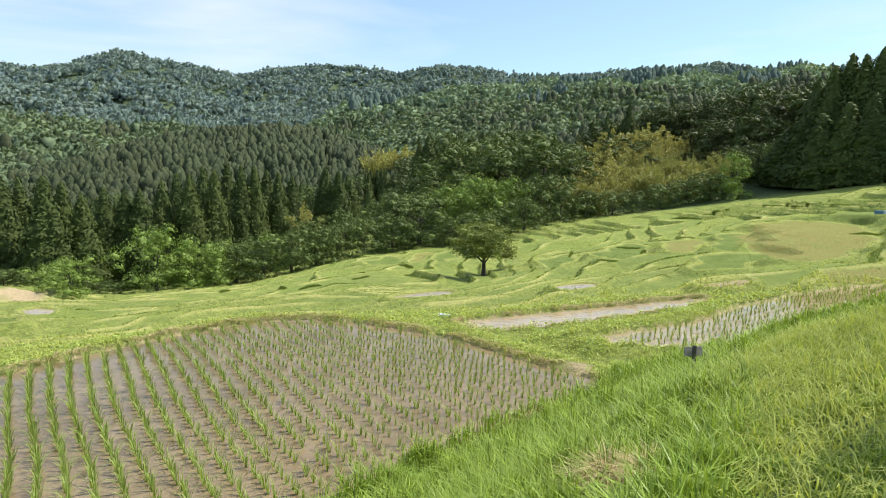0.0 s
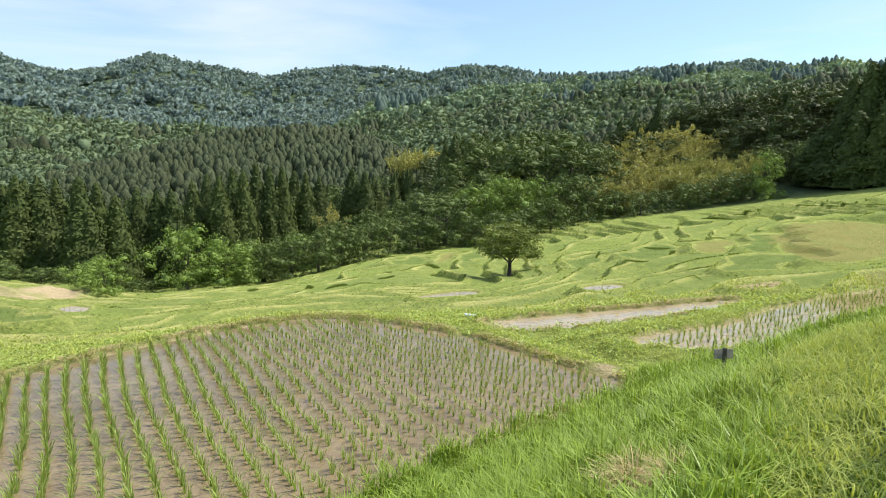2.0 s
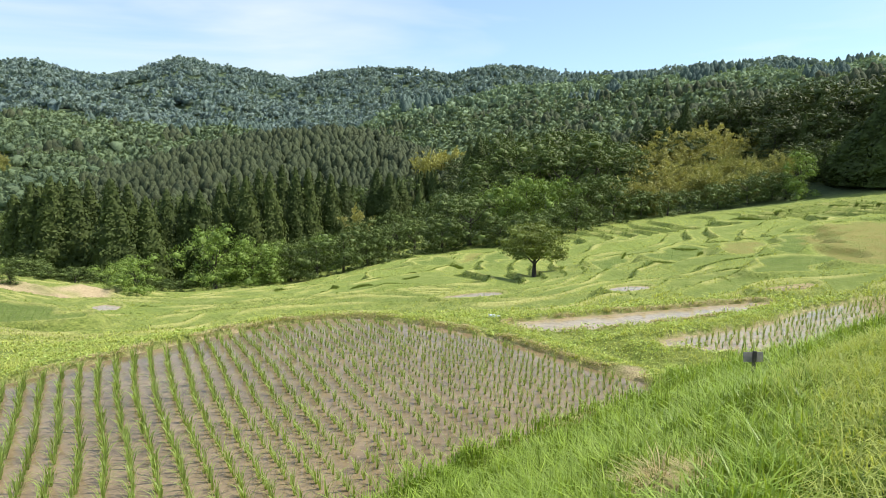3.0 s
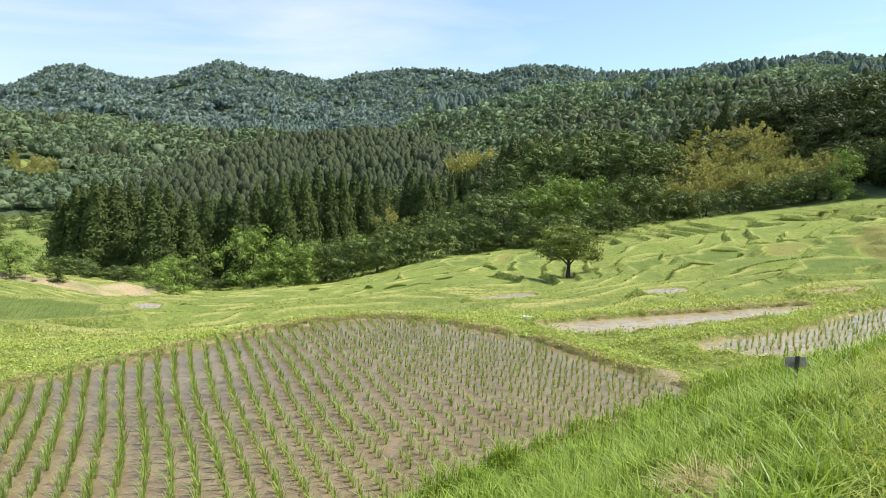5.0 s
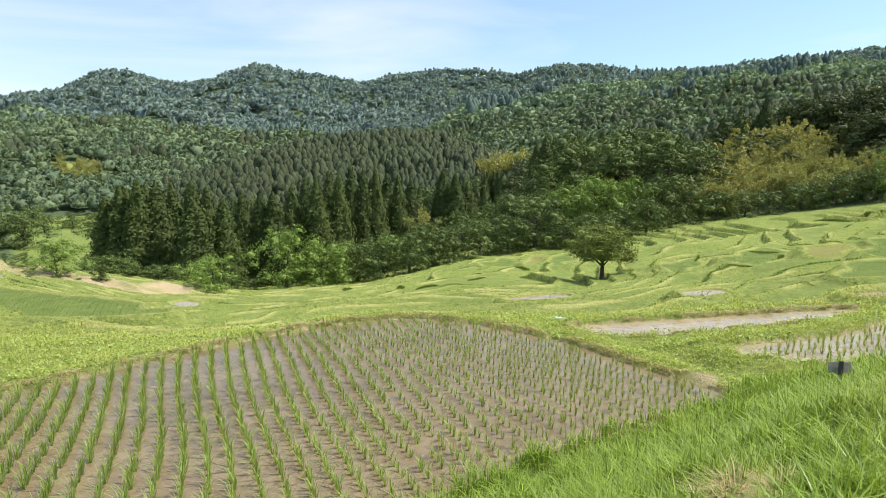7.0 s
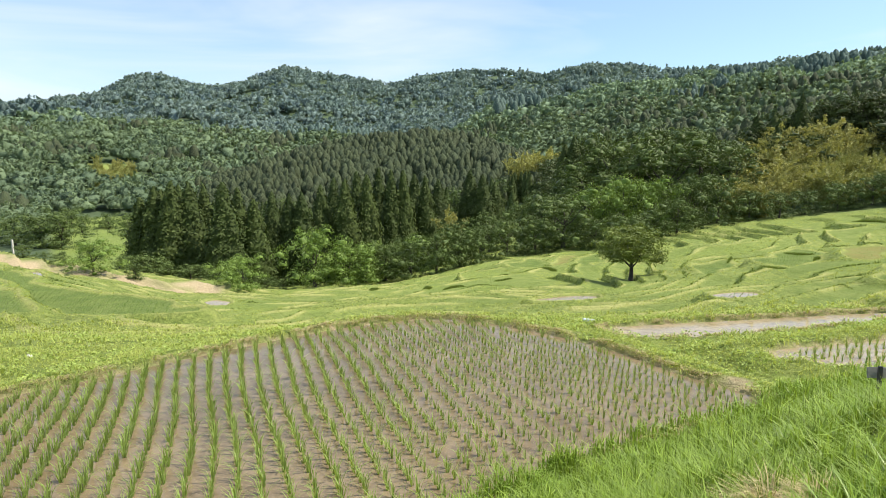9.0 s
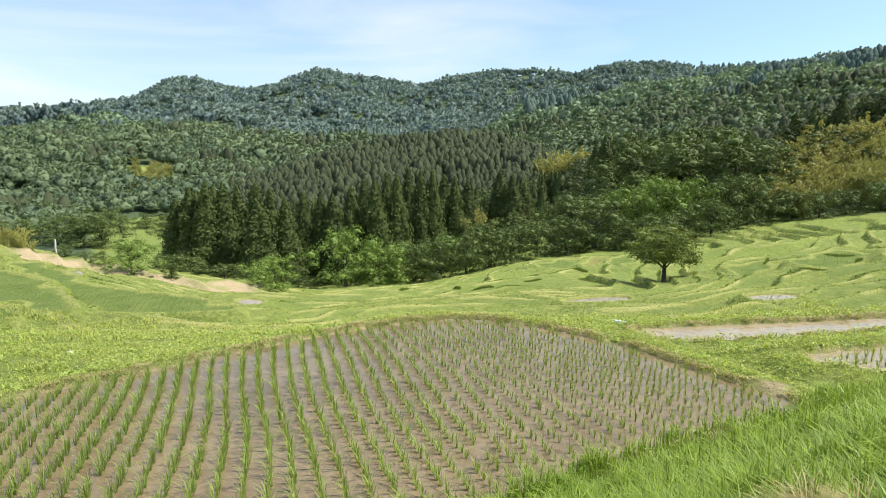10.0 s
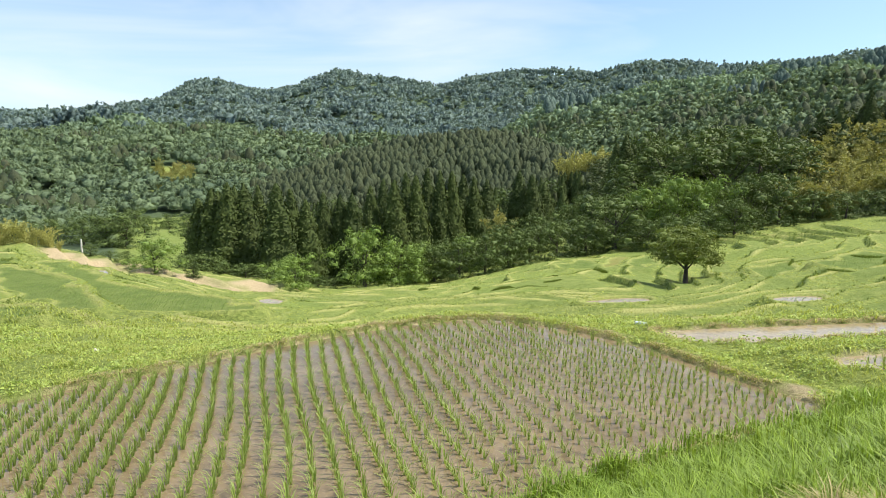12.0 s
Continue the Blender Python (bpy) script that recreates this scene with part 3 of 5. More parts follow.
# ---- rice ----
def rice_template(g, blades=15, tall=0.27):
    vs, fs = [], []
    for b in range(blades):
        a, lean = g.uniform(0, 6.28), g.uniform(0.05, 0.85)
        h, w = tall * g.uniform(0.6, 1.1), g.uniform(0.0034, 0.006)
        c, s = math.cos(a), math.sin(a)
        o = np.array([c, s, 0]) * g.uniform(0, 0.02)
        side = np.array([-s, c, 0])
        k = len(vs)
        mid = o + np.array([c * lean * h * 0.35, s * lean * h * 0.35, h * 0.6])
        tip = o + np.array([c * lean * h, s * lean * h, h * (1 - 0.25 * lean)])
        vs += [o - side * w, o + side * w, mid + side * w * 0.9, mid - side * w * 0.9, tip]
        fs += [[k, k + 1, k + 2], [k, k + 2, k + 3], [k + 3, k + 2, k + 4]]
    return np.array(vs), np.array(fs)


rg = np.random.RandomState(7)
RICE = [rice_template(rg) for _ in range(6)]
RICE_MESHES = [np_mesh("rice_seedling", v, f, M_RICE) for v, f in RICE]
ROW_AZ = radians(-33.5)
row_dir, row_side = np.array([math.sin(ROW_AZ), math.cos(ROW_AZ)]), np.array([math.cos(ROW_AZ), -math.sin(ROW_AZ)])


def seedling_places(outline, along, across, level, inset, jitter, phase=0.0, direction=None):
    u, w = (row_dir, row_side) if direction is None else direction
    o = np.asarray(outline)
    a, b = o @ u, o @ w
    ii, jj = np.meshgrid(np.arange(a.min(), a.max(), along), np.arange(b.min() + phase, b.max(), across))
    ii = ii + rg.normal(0, jitter, ii.shape)
    jj = jj + rg.normal(0, jitter * 0.6, jj.shape) + 0.05 * np.sin(ii * 0.9 + jj)
    p = ii.ravel()[:, None] * u + jj.ravel()[:, None] * w
    d, inside = poly_distance(p[:, 0], p[:, 1], outline)
    p = p[inside & (d > inset) & (rg.uniform(size=len(p)) > 0.02)]
    return np.column_stack([p, np.full(len(p), level - 0.01)])


spots = seedling_places(PADDY, 0.17, 0.30, 0.0, 0.22, 0.022, 0.1)
vigour = np.interp(spots[:, :2] @ row_side, [-9.0, -3.0, 0.5, 4.0], [0.85, 1.2, 1.12, 0.84]) * rg.uniform(0.82, 1.15, len(spots))
order = np.argsort(np.hypot(spots[:, 0] + 3.0, spots[:, 1] - 6.5))
for k, i in enumerate(order[:300]):
    ob = new("rice_seedling", RICE_MESHES[k % 6])
    ob.matrix_basis = Matrix.Translation(spots[i]) @ Matrix.Rotation(rg.uniform(0, 6.28), 4, "Z") @ Matrix.Scale(vigour[i], 4)
    tagged(ob, "young green rice seedling planted in muddy water", "rice plant", "rice seedlings in the paddy")
rest = spots[order[300:]]


def rice_field(name, places, label, size):
    parts = []
    kind = rg.randint(0, 6, len(places))
    for k in range(6):
        p = places[kind == k]
        if len(p):
            parts.append(stamp(RICE[k], p, size[kind == k], rg.uniform(0, 6.28, len(p))))
    v, f = joined(parts)
    tagged(new(name, np_mesh(name, v, f, M_RICE)), label, "rice plants", kind="stuff")


rice_field("rice_plants", rest, "rows of young green rice plants in muddy water", vigour[order[300:]])
far_spots = seedling_places(FAR_PADDY, 0.26, 0.34, -0.15, 0.2, 0.03, 0.0, (np.array([0.8, 0.6]), np.array([-0.6, 0.8])))
rice_field("rice_plants", far_spots, "rows of taller rice plants in bright water", rg.uniform(0.8, 1.15, len(far_spots)))


# ---- trees ----
def blob(g, sub=2, rough=0.25):
    """An uneven clump, about one unit in radius."""
    bm = bmesh.new()
    bmesh.ops.create_icosphere(bm, subdivisions=sub, radius=1.0)
    v = np.array([q.co[:] for q in bm.verts])
    f = np.array([[q.index for q in p.verts] for p in bm.faces])
    bm.free()
    off = g.uniform(0, 50, 3)
    k = np.array([noise.noise(Vector(q * 1.7 + off)) + 0.5 * noise.noise(Vector(q * 4.1 + off)) for q in v])
    f = f[(v[f][:, :, 2].max(1) > -0.35)]
    return v * (1 + rough * 1.6 * k)[:, None], f


def sprays(g, centres, out, size, squash=0.7):
    """Small bent leaf sprays (two triangles each) at centres, facing roughly along out."""
    n = len(centres)
    t = g.normal(size=(n, 3))
    t -= (t * out).sum(1)[:, None] * out * 0.75
    t /= np.linalg.norm(t, axis=1)[:, None]
    b = np.cross(out, t) + g.normal(0, 0.2, (n, 3))
    b /= np.linalg.norm(b, axis=1)[:, None]
    s = (size * g.uniform(0.6, 1.35, n))[:, None]
    v = np.stack([centres - t * s, centres + b * s * squash * 0.6, centres + t * s + out * s * g.uniform(-0.5, 0.2, (n, 1)), centres - b * s * squash * 0.6 + out * s * 0.15], 1).reshape(-1, 3)
    k = np.arange(n)[:, None] * 4
    f = np.concatenate([k + [0, 1, 2], k + [0, 2, 3]])
    return v, f


def unit(g, n):
    u = g.normal(size=(n, 3))
    return u / np.linalg.norm(u, axis=1)[:, None]


def lumpy(g, sub=2, lumps=11):
    """A crown heart about one unit in radius: swelling boughs run together, open below."""
    bm = bmesh.new()
    bmesh.ops.create_icosphere(bm, subdivisions=sub, radius=1.0)
    v = np.array([q.co[:] for q in bm.verts])
    f = np.array([[q.index for q in p.verts] for p in bm.faces])
    bm.free()
    c = unit(g, lumps)
    c[:, 2] = np.abs(c[:, 2]) * 1.1 - 0.25
    c *= g.uniform(0.42, 0.68, (lumps, 1))
    rho = g.uniform(0.30, 0.46, lumps)
    d = v @ c.T
    q = d * d - (c * c).sum(1) + rho * rho
    reach = np.where(q > 0, d + np.sqrt(np.maximum(q, 0)), 0.45).max(1)
    f = f[v[f][:, :, 2].max(1) > -0.4]
    return v * np.maximum(reach, 0.45)[:, None], f


def broad_crown(g, clumps=16, leaves=110, low=0.22, spread=0.42, leaf=0.024, core=1, size=(0.10, 0.18)):
    """Crown of a broadleaf tree one unit high: pads of leaf sprays round a dark heart."""
    parts = []
    for i in range(clumps):
        a = g.uniform(0, 6.28)
        h = low + (0.9 - low) * ((i + g.uniform(0, 1)) / clumps)
        mid = low * 0.6 + 0.4
        inner = i % 3 == 0
        reach = spread * math.sqrt(max(0.04, 1 - ((h - mid) / (0.98 - mid)) ** 2)) * (g.uniform(0.05, 0.4) if inner else g.uniform(0.45, 1.0))
        c = np.array([math.cos(a) * reach, math.sin(a) * reach, h])
        rad = g.uniform(*size)
        flat = g.uniform(0.5, 0.78)
        bv, bf = blob(g, core, 0.35)
        parts.append((bv * rad * np.array([0.56, 0.56, flat * 0.45]) + c - np.array([0, 0, 0.12 * rad]), bf))
        count, leaves = leaves, max(12, int(leaves * (2 * rad / (size[0] + size[1])) ** 2))
        u = unit(g, leaves)
        u[:, 2] = u[:, 2] * 0.85 + 0.25
        u /= np.linalg.norm(u, axis=1)[:, None]
        p = c + u * rad * np.clip(g.normal(0.95, 0.12, (leaves, 1)), 0.6, 1.4) * np.array([1.15, 1.15, flat])
        p[:, 2] -= 0.15 * rad * ((p[:, 0] - c[0]) ** 2 + (p[:, 1] - c[1]) ** 2) / rad ** 2
        o = u * np.array([0.8, 0.8, 1.0]) + g.normal(0, 0.34, u.shape)
        parts.append(sprays(g, p, o / np.linalg.norm(o, axis=1)[:, None], leaf))
        leaves = count
    return joined(parts)


def limb(path, radii, sides=7):
    path = np.asarray(path, float)
    v, f = [], []
    for i, (p, r) in enumerate(zip(path, radii)):
        d = path[min(i + 1, len(path) - 1)] - path[max(i - 1, 0)]
        d /= np.linalg.norm(d)
        s = np.cross(d, [0.3, 1, 0.1])
        s /= np.linalg.norm(s)
        t = np.cross(d, s)
        for k in range(sides):
            a = 2 * math.pi * k / sides
            v.append(p + (s * math.cos(a) + t * math.sin(a)) * r)
    for i in range(len(path) - 1):
        for k in range(sides):
            a, b = i * sides + k, i * sides + (k + 1) % sides
            f += [[a, b, b + sides], [a, b + sides, a + sides]]
    return np.array(v), np.array(f)


def broad_trunk(g, top=0.75, thick=0.03, limbs=6, spread=0.3, fork=0.2):
    sway = g.normal(0, 0.02, 2)
    parts = [limb([(0, 0, -0.04), (sway[0] * 0.4, sway[1] * 0.4, fork), (sway[0], sway[1], 0.45), (sway[0] * 0.5, -sway[1], top)], [thick * 1.35, thick, thick * 0.6, thick * 0.15])]
    for i in range(limbs):
        a, h = 6.28 * i / limbs + g.uniform(-0.4, 0.4), g.uniform(fork, 0.45)
        e = spread * g.uniform(0.6, 1.0)
        parts.append(limb([(0, 0, h), (math.cos(a) * e * 0.5, math.sin(a) * e * 0.5, h + 0.12), (math.cos(a) * e, math.sin(a) * e, h + g.uniform(0.2, 0.35))], [thick * 0.5, thick * 0.32, thick * 0.1], 5))
    return joined(parts)


def cedar_crown(g, leaves=1900, wide=0.23, leaf=0.02, rings=30, sides=17, lump=0.3):
    """Crown of a cedar one unit high: a full pointed cone of swelling whorls, clad in drooping sprays."""
    off = g.uniform(0, 50, 3)

    def radius(a, h):
        bulge = np.array([noise.noise(Vector((math.cos(t) * 2.0, math.sin(t) * 2.0, k * 8.0)) + Vector(off)) + 0.7 * noise.noise(Vector((math.cos(t) * 4.6, math.sin(t) * 4.6, k * 19.0)) + Vector(off)) for t, k in zip(a, h)])
        return wide * (1 - h ** 1.25) ** 0.8 * (1 + lump * 1.5 * bulge) * np.minimum(1.0, 0.75 + 1.8 * h) + 0.003

    H, A = np.meshgrid(np.linspace(0.0, 0.985, rings), np.arange(sides) * 2 * math.pi / sides, indexing="ij")
    R = radius(A.ravel(), H.ravel()) * 0.8
    v = np.column_stack([np.cos(A.ravel()) * R, np.sin(A.ravel()) * R, H.ravel()])
    i, k = np.meshgrid(np.arange(rings - 1), np.arange(sides), indexing="ij")
    a0, a1 = (i * sides + k).ravel(), (i * sides + (k + 1) % sides).ravel()
    f = np.concatenate([np.column_stack([a0, a1, a1 + sides]), np.column_stack([a0, a1 + sides, a0 + sides])])
    h = 0.985 * (1 - g.uniform(0, 1, leaves) ** 0.62)
    a = g.uniform(0, 6.28, leaves)
    r = radius(a, h) * np.clip(g.normal(0.98, 0.07, leaves), 0.8, 1.25)
    c = np.column_stack([np.cos(a) * r, np.sin(a) * r, h])
    o = np.column_stack([np.cos(a), np.sin(a), np.full(leaves, 0.4)]) + g.normal(0, 0.22, (leaves, 3))
    return joined([(v, f), sprays(g, c, o / np.linalg.norm(o, axis=1)[:, None], leaf, 0.9)])


tg = np.random.RandomState(11)
BROAD_T = [broad_crown(tg, 38, 84, 0.0, 0.5, 0.02, 1, (0.07, 0.18)) for _ in range(4)] + [broad_crown(tg, 48, 84, 0.0, 0.85, 0.023, 1, (0.08, 0.2)) for _ in range(4)]
BROAD_TRUNK = [np_mesh("trunk", *broad_trunk(tg), M_BARK, True) for _ in range(3)]
CEDAR_T = [cedar_crown(tg, 2500, tg.uniform(0.22, 0.25), 0.018) for _ in range(4)]
CEDAR_TRUNK = np_mesh("trunk", *limb([(0, 0, -0.03), (0, 0, 0.3), (0.004, 0, 0.7), (0, 0, 0.97)], [0.02, 0.015, 0.009, 0.002], 8), M_BARK, True)
CROWNS = {}


def crown_mesh(kind, k):
    key = (kind, k)
    if key not in CROWNS:
        v, f = (CEDAR_T if kind == "cedar" else BROAD_T)[k]
        mat = {"cedar": M_CEDAR, "broad": M_BROAD, "oak": M_OAK, "fresh": M_FRESH, "bamboo": M_BAMBOO}[kind]
        CROWNS[key] = np_mesh("crown", v, f, mat, True)
    return CROWNS[key]


def tree(kind, az, r, tall, wide=1.0, label="", sink=0.0, name=None, group=""):
    x, y = polar(az, r)
    z = float(height(np.array([x]), np.array([y]))[0])
    k = tg.randint(0, 4)
    if kind != "cedar":
        k, wide = (k + 4, wide / 1.75) if wide > 1.3 else (k, wide / 1.15)
    top = new(name or {"cedar": "cedar_tree"}.get(kind, "broadleaf_tree"))
    top.matrix_basis = Matrix.Translation((x, y, z - sink)) @ Matrix.Rotation(tg.uniform(0, 6.28), 4, "Z") @ Matrix.Diagonal((tall * wide, tall * wide, tall, 1))
    part("trunk", CEDAR_TRUNK if kind == "cedar" else BROAD_TRUNK[k % 3], top)
    part("crown", crown_mesh(kind, k), top)
    return tagged(top, label, "tree", group)


def rise(az, r, top):
    """Height of a tree at a bearing and distance whose top stands that many degrees above the eye."""
    x, y = polar(az, r)
    return EYE_Z + r * math.tan(radians(top)) - float(height(np.array([x]), np.array([y]))[0])


# cedars along the foot of the wood: bearing, distance, top in degrees above the eye, half width in metres
for az, r, top, half in [(-39.6, 110, -1.9, 2.9), (-38.5, 108, -1.0, 3.3), (-37.2, 106, -0.6, 3.4), (-35.8, 106, -0.65, 3.5), (-34.6, 110, -0.9, 3.0), (-33.05, 100, -0.7, 3.6), (-30.5, 101, -2.2, 3.1), (-36.6, 116, -0.9, 3.2), (-38.0, 118, -1.3, 3.2),
                         (-27.4, 107, -1.8, 2.9), (-26.3, 106, -1.7, 3.2), (-24.6, 112, -1.0, 3.0), (-22.4, 110, -0.5, 3.3), (-20.4, 112, -0.1, 3.2), (-18.15, 118, 0.3, 3.2), (-17.0, 119, 0.25, 3.2), (-15.0, 122, -0.3, 3.1),
                         (-28.9, 124, -1.6, 3.0), (-23.4, 126, -0.4, 3.2), (-21.3, 126, 0.2, 3.2), (-19.3, 128, 0.5, 3.2), (-31.8, 120, -1.2, 3.2), (-16.0, 130, -0.1, 3.4), (-13.8, 132, -0.6, 3.4), (-10.8, 128, 0.2, 3.6), (-9.6, 126, -0.2, 3.4), (-8.5, 130, -0.9, 3.2),
                         (-2.2, 152, 2.5, 3.6), (-1.4, 148, 3.2, 3.8), (-0.5, 152, 3.1, 3.6), (0.4, 150, 3.4, 3.8), (1.4, 153, 3.6, 3.8), (2.5, 150, 3.2, 3.8), (3.6, 156, 3.5, 3.8), (5.1, 154, 3.5, 4.0), (6.6, 160, 3.3, 4.0), (8.4, 158, 3.8, 4.2), (10.1, 160, 3.2, 4.0), (16.5, 160, 6.0, 3.0),
                         (28.8, 127, 3.6, 4.2), (29.9, 125, 4.6, 4.4), (30.7, 128, 7.4, 4.4), (31.75, 127, 8.4, 4.6), (32.8, 128, 9.1, 4.6), (33.7, 126, 9.0, 4.6), (34.8, 126, 9.5, 4.8), (36.0, 126, 9.9, 4.8), (37.3, 124, 10.4, 4.8), (38.6, 124, 10.8, 4.8),
                         (31.2, 121, 4.8, 4.2), (32.9, 120, 5.6, 4.2), (34.5, 119, 6.2, 4.2), (36.2, 119, 6.4, 4.2)]:
    tall = rise(az, r, top)
    tree("cedar", az, r, tall, 1.12 * half / (0.235 * tall), "tall dark green cedar at the foot of the wood", group="cedars below the wood")

# broadleaf trees and thickets along the edge of the fields
for kind, az, r, tall, wide in [("fresh", -25.3, 92, 9.6, 1.35), ("fresh", -22.6, 95, 7.4, 1.35), ("fresh", -20.6, 93, 6.4, 1.1), ("broad", -18.8, 97, 7.0, 1.5), ("broad", -16.4, 95, 7.2, 1.6), ("broad", -14.0, 94, 6.6, 1.6), ("broad", -11.8, 96, 6.4, 1.4),
                                ("broad", -9.8, 99, 6.0, 1.6), ("broad", -7.4, 101, 6.2, 1.7), ("broad", -4.8, 103, 6.5, 1.7), ("broad", -2.2, 105, 9.0, 1.3), ("broad", 0.6, 104, 5.5, 1.8), ("broad", 3.2, 104, 5.5, 1.8), ("broad", 5.6, 106, 5.2, 1.8), ("broad", 7.6, 108, 6, 1.7),
                                ("fresh", -19.4, 106, 7.5, 1.6), ("fresh", -15.8, 106, 7.0, 1.5), ("broad", -12.4, 110, 8, 1.4), ("broad", -9.0, 112, 7.5, 1.4), ("broad", -5.6, 114, 8.5, 1.4), ("broad", -3.4, 116, 10, 1.3),
                                ("fresh", 0.9, 117, 10.2, 1.3), ("fresh", 3.0, 115, 11.4, 1.35), ("fresh", 5.6, 117, 10.4, 1.35), ("broad", 8.6, 118, 9.5, 1.4), ("broad", 10.8, 116, 8.6, 1.5), ("broad", 13.2, 116, 5.4, 1.7), ("broad", 15.4, 116, 4.6, 1.7),
                                ("broad", 17.2, 118, 4.2, 1.8), ("broad", 19.4, 119, 4.8, 1.7), ("broad", 21.6, 121, 5.4, 1.7), ("broad", 23.4, 122, 5.2, 1.6), ("broad", 24.4, 121, 4.6, 1.6), ("broad", 6.6, 130, 14.5, 1.3), ("broad", 9.2, 132, 15, 1.3), ("broad", 11.4, 134, 12.5, 1.3), ("broad", 2.6, 134, 16, 1.2),
                                ("broad", 27.4, 130, 8.4, 1.4), ("broad", -0.6, 128, 14, 1.2), ("broad", 0.8, 142, 17, 1.1), ("broad", 4.6, 144, 17, 1.1), ("broad", 7.6, 146, 16, 1.2)]:
    tree(kind, az, r, tall, wide, "leafy broadleaf tree at the edge of the rice terraces", group="trees along the field edge")

# dark evergreens above the bamboo
for az, r, top, wide in [(13.4, 164, 3.6, 1.0), (14.9, 166, 4.6, 1.1), (17.4, 168, 5.2, 1.1), (18.3, 170, 5.4, 1.1), (19.4, 168, 5.6, 1.1), (20.5, 168, 6.0, 1.15), (21.6, 166, 6.2, 1.1), (22.7, 166, 6.6, 1.15), (23.8, 162, 6.5, 1.15), (24.9, 160, 6.8, 1.2),
                         (26.4, 156, 7.1, 1.2), (27.6, 152, 7.0, 1.2), (28.9, 148, 7.2, 1.2), (30.3, 144, 6.8, 1.2), (23.4, 150, 4.6, 1.2), (24.8, 148, 4.9, 1.3), (26.2, 144, 5.0, 1.3), (27.6, 140, 4.8, 1.3), (29.0, 136, 4.4, 1.3), (25.2, 136, 2.6, 1.3), (27.0, 132, 2.6, 1.4), (28.2, 128, 1.8, 1.4)]:
    tree("oak", az, r, rise(az, r, top), wide, "dark evergreen tree on the slope above the bamboo", group="evergreens above the bamboo")
# the sunlit tree at the end of the bamboo
tree("fresh", 25.3, 120, rise(25.3, 120, 1.9), 0.8, "bright green rounded tree beside the bamboo grove")

# low bushes beside the track
for kind, az, r, tall, wide in [("fresh", -43.3, 80, 4.0, 1.7), ("fresh", -31.6, 78, 5.0, 1.5), ("broad", -36.0, 90, 3.2, 2.2), ("broad", -37.8, 91, 3.4, 2.2), ("broad", -39.6, 93, 3.6, 2.2), ("broad", -34.2, 89, 3.2, 2.2), ("broad", -35.1, 92, 3.4, 2.2), ("broad", -38.7, 95, 3.6, 2.2),
                                ("broad", -41.4, 90, 3.2, 1.6), ("broad", -29.6, 88, 3, 2.0), ("broad", -28.2, 90, 3, 2.0), ("broad", -46.6, 86, 2.3, 1.6), ("broad", -45.4, 84, 2.6, 1.4), ("broad", -40.3, 80, 3.0, 1.3), ("fresh", -32.9, 86, 3.4, 2.0), ("broad", -48.0, 88, 2.4, 1.8), ("broad", -40.6, 94, 3.6, 1.7)]:
    tree(kind, az, r, tall if kind == "fresh" else 0.68 * tall, wide, "low rounded bush beside the sandy track", name="bush", group="bushes by the track")

# dark trees in the valley beyond the track
for az, r, tall, wide in [(-45.4, 150, 7.5, 1.7), (-46.8, 152, 7.5, 1.7), (-48.4, 160, 7, 1.7), (-50.2, 165, 6.5, 1.7), (-43.9, 205, 5.5, 1.6), (-39.4, 150, 7.0, 1.5), (-40.6, 172, 6.0, 1.5), (-42.0, 238, 6.0, 1.8), (-44.6, 240, 7.0, 1.8), (-43.4, 128, 3.0, 1.8), (-39.9, 205, 6.0, 1.6)]:
    tree("broad", az, r, tall, wide, "dark rounded broadleaf tree in the valley meadow", group="trees in the valley meadow")


def bamboo_crown(g, stems=12, leaves=84):
    """A clump of bamboo one unit high: arching feathery plumes."""
    parts = []
    for i in range(stems):
        a, lean = g.uniform(0, 6.28), g.uniform(0.1, 0.5)
        top = g.uniform(0.7, 1.0)
        t = g.uniform(0.12, 1, leaves)
        o = g.normal(0, 0.09, 2)
        px = o[0] + math.cos(a) * lean * t ** 2.2
        py = o[1] + math.sin(a) * lean * t ** 2.2
        pz = top * (t - 0.16 * t ** 4 * lean * 3)
        w = 0.062 * (1.2 - t)[:, None]
        c = np.column_stack([px, py, pz]) + g.normal(0, 1, (leaves, 3)) * w
        u = unit(g, leaves)
        parts.append(sprays(g, c, u, 0.028, 0.8))
        k = np.linspace(0, 1, 5)
        parts.append(limb(np.column_stack([o[0] + math.cos(a) * lean * k ** 2.2, o[1] + math.sin(a) * lean * k ** 2.2, top * (k - 0.16 * k ** 4 * lean * 3)]), [0.012, 0.012, 0.010, 0.007, 0.003], 4))
    return joined(parts)


PLUMES = [bamboo_crown(tg) for _ in range(4)]
BAMBOO = [np_mesh("plume", *p, M_BAMBOO) for p in PLUMES]
PALE_BAMBOO = [np_mesh("plume", *p, M_PALE) for p in PLUMES]
pale_count = 14
bamboo_spots = [(-52.8, 90, 3.6), (-51.8, 90, 3.4), (-50.8, 89, 2.8), (-54.0, 91, 3.8), (-53.4, 92, 3.8), (-52.2, 92, 3.6), (-51.2, 91, 3.2), (-54.8, 91, 3.8), (-50.2, 88, 2.2), (-6.4, 226, 14.5), (-5.6, 224, 16), (-4.9, 226, 16.5), (-4.1, 228, 16), (-3.3, 228, 15), (-12.6, 124, 11.5)]
for k in range(26):
    bamboo_spots.append((tg.uniform(-43.2, -39.8), tg.uniform(352, 400), tg.uniform(6, 9)))
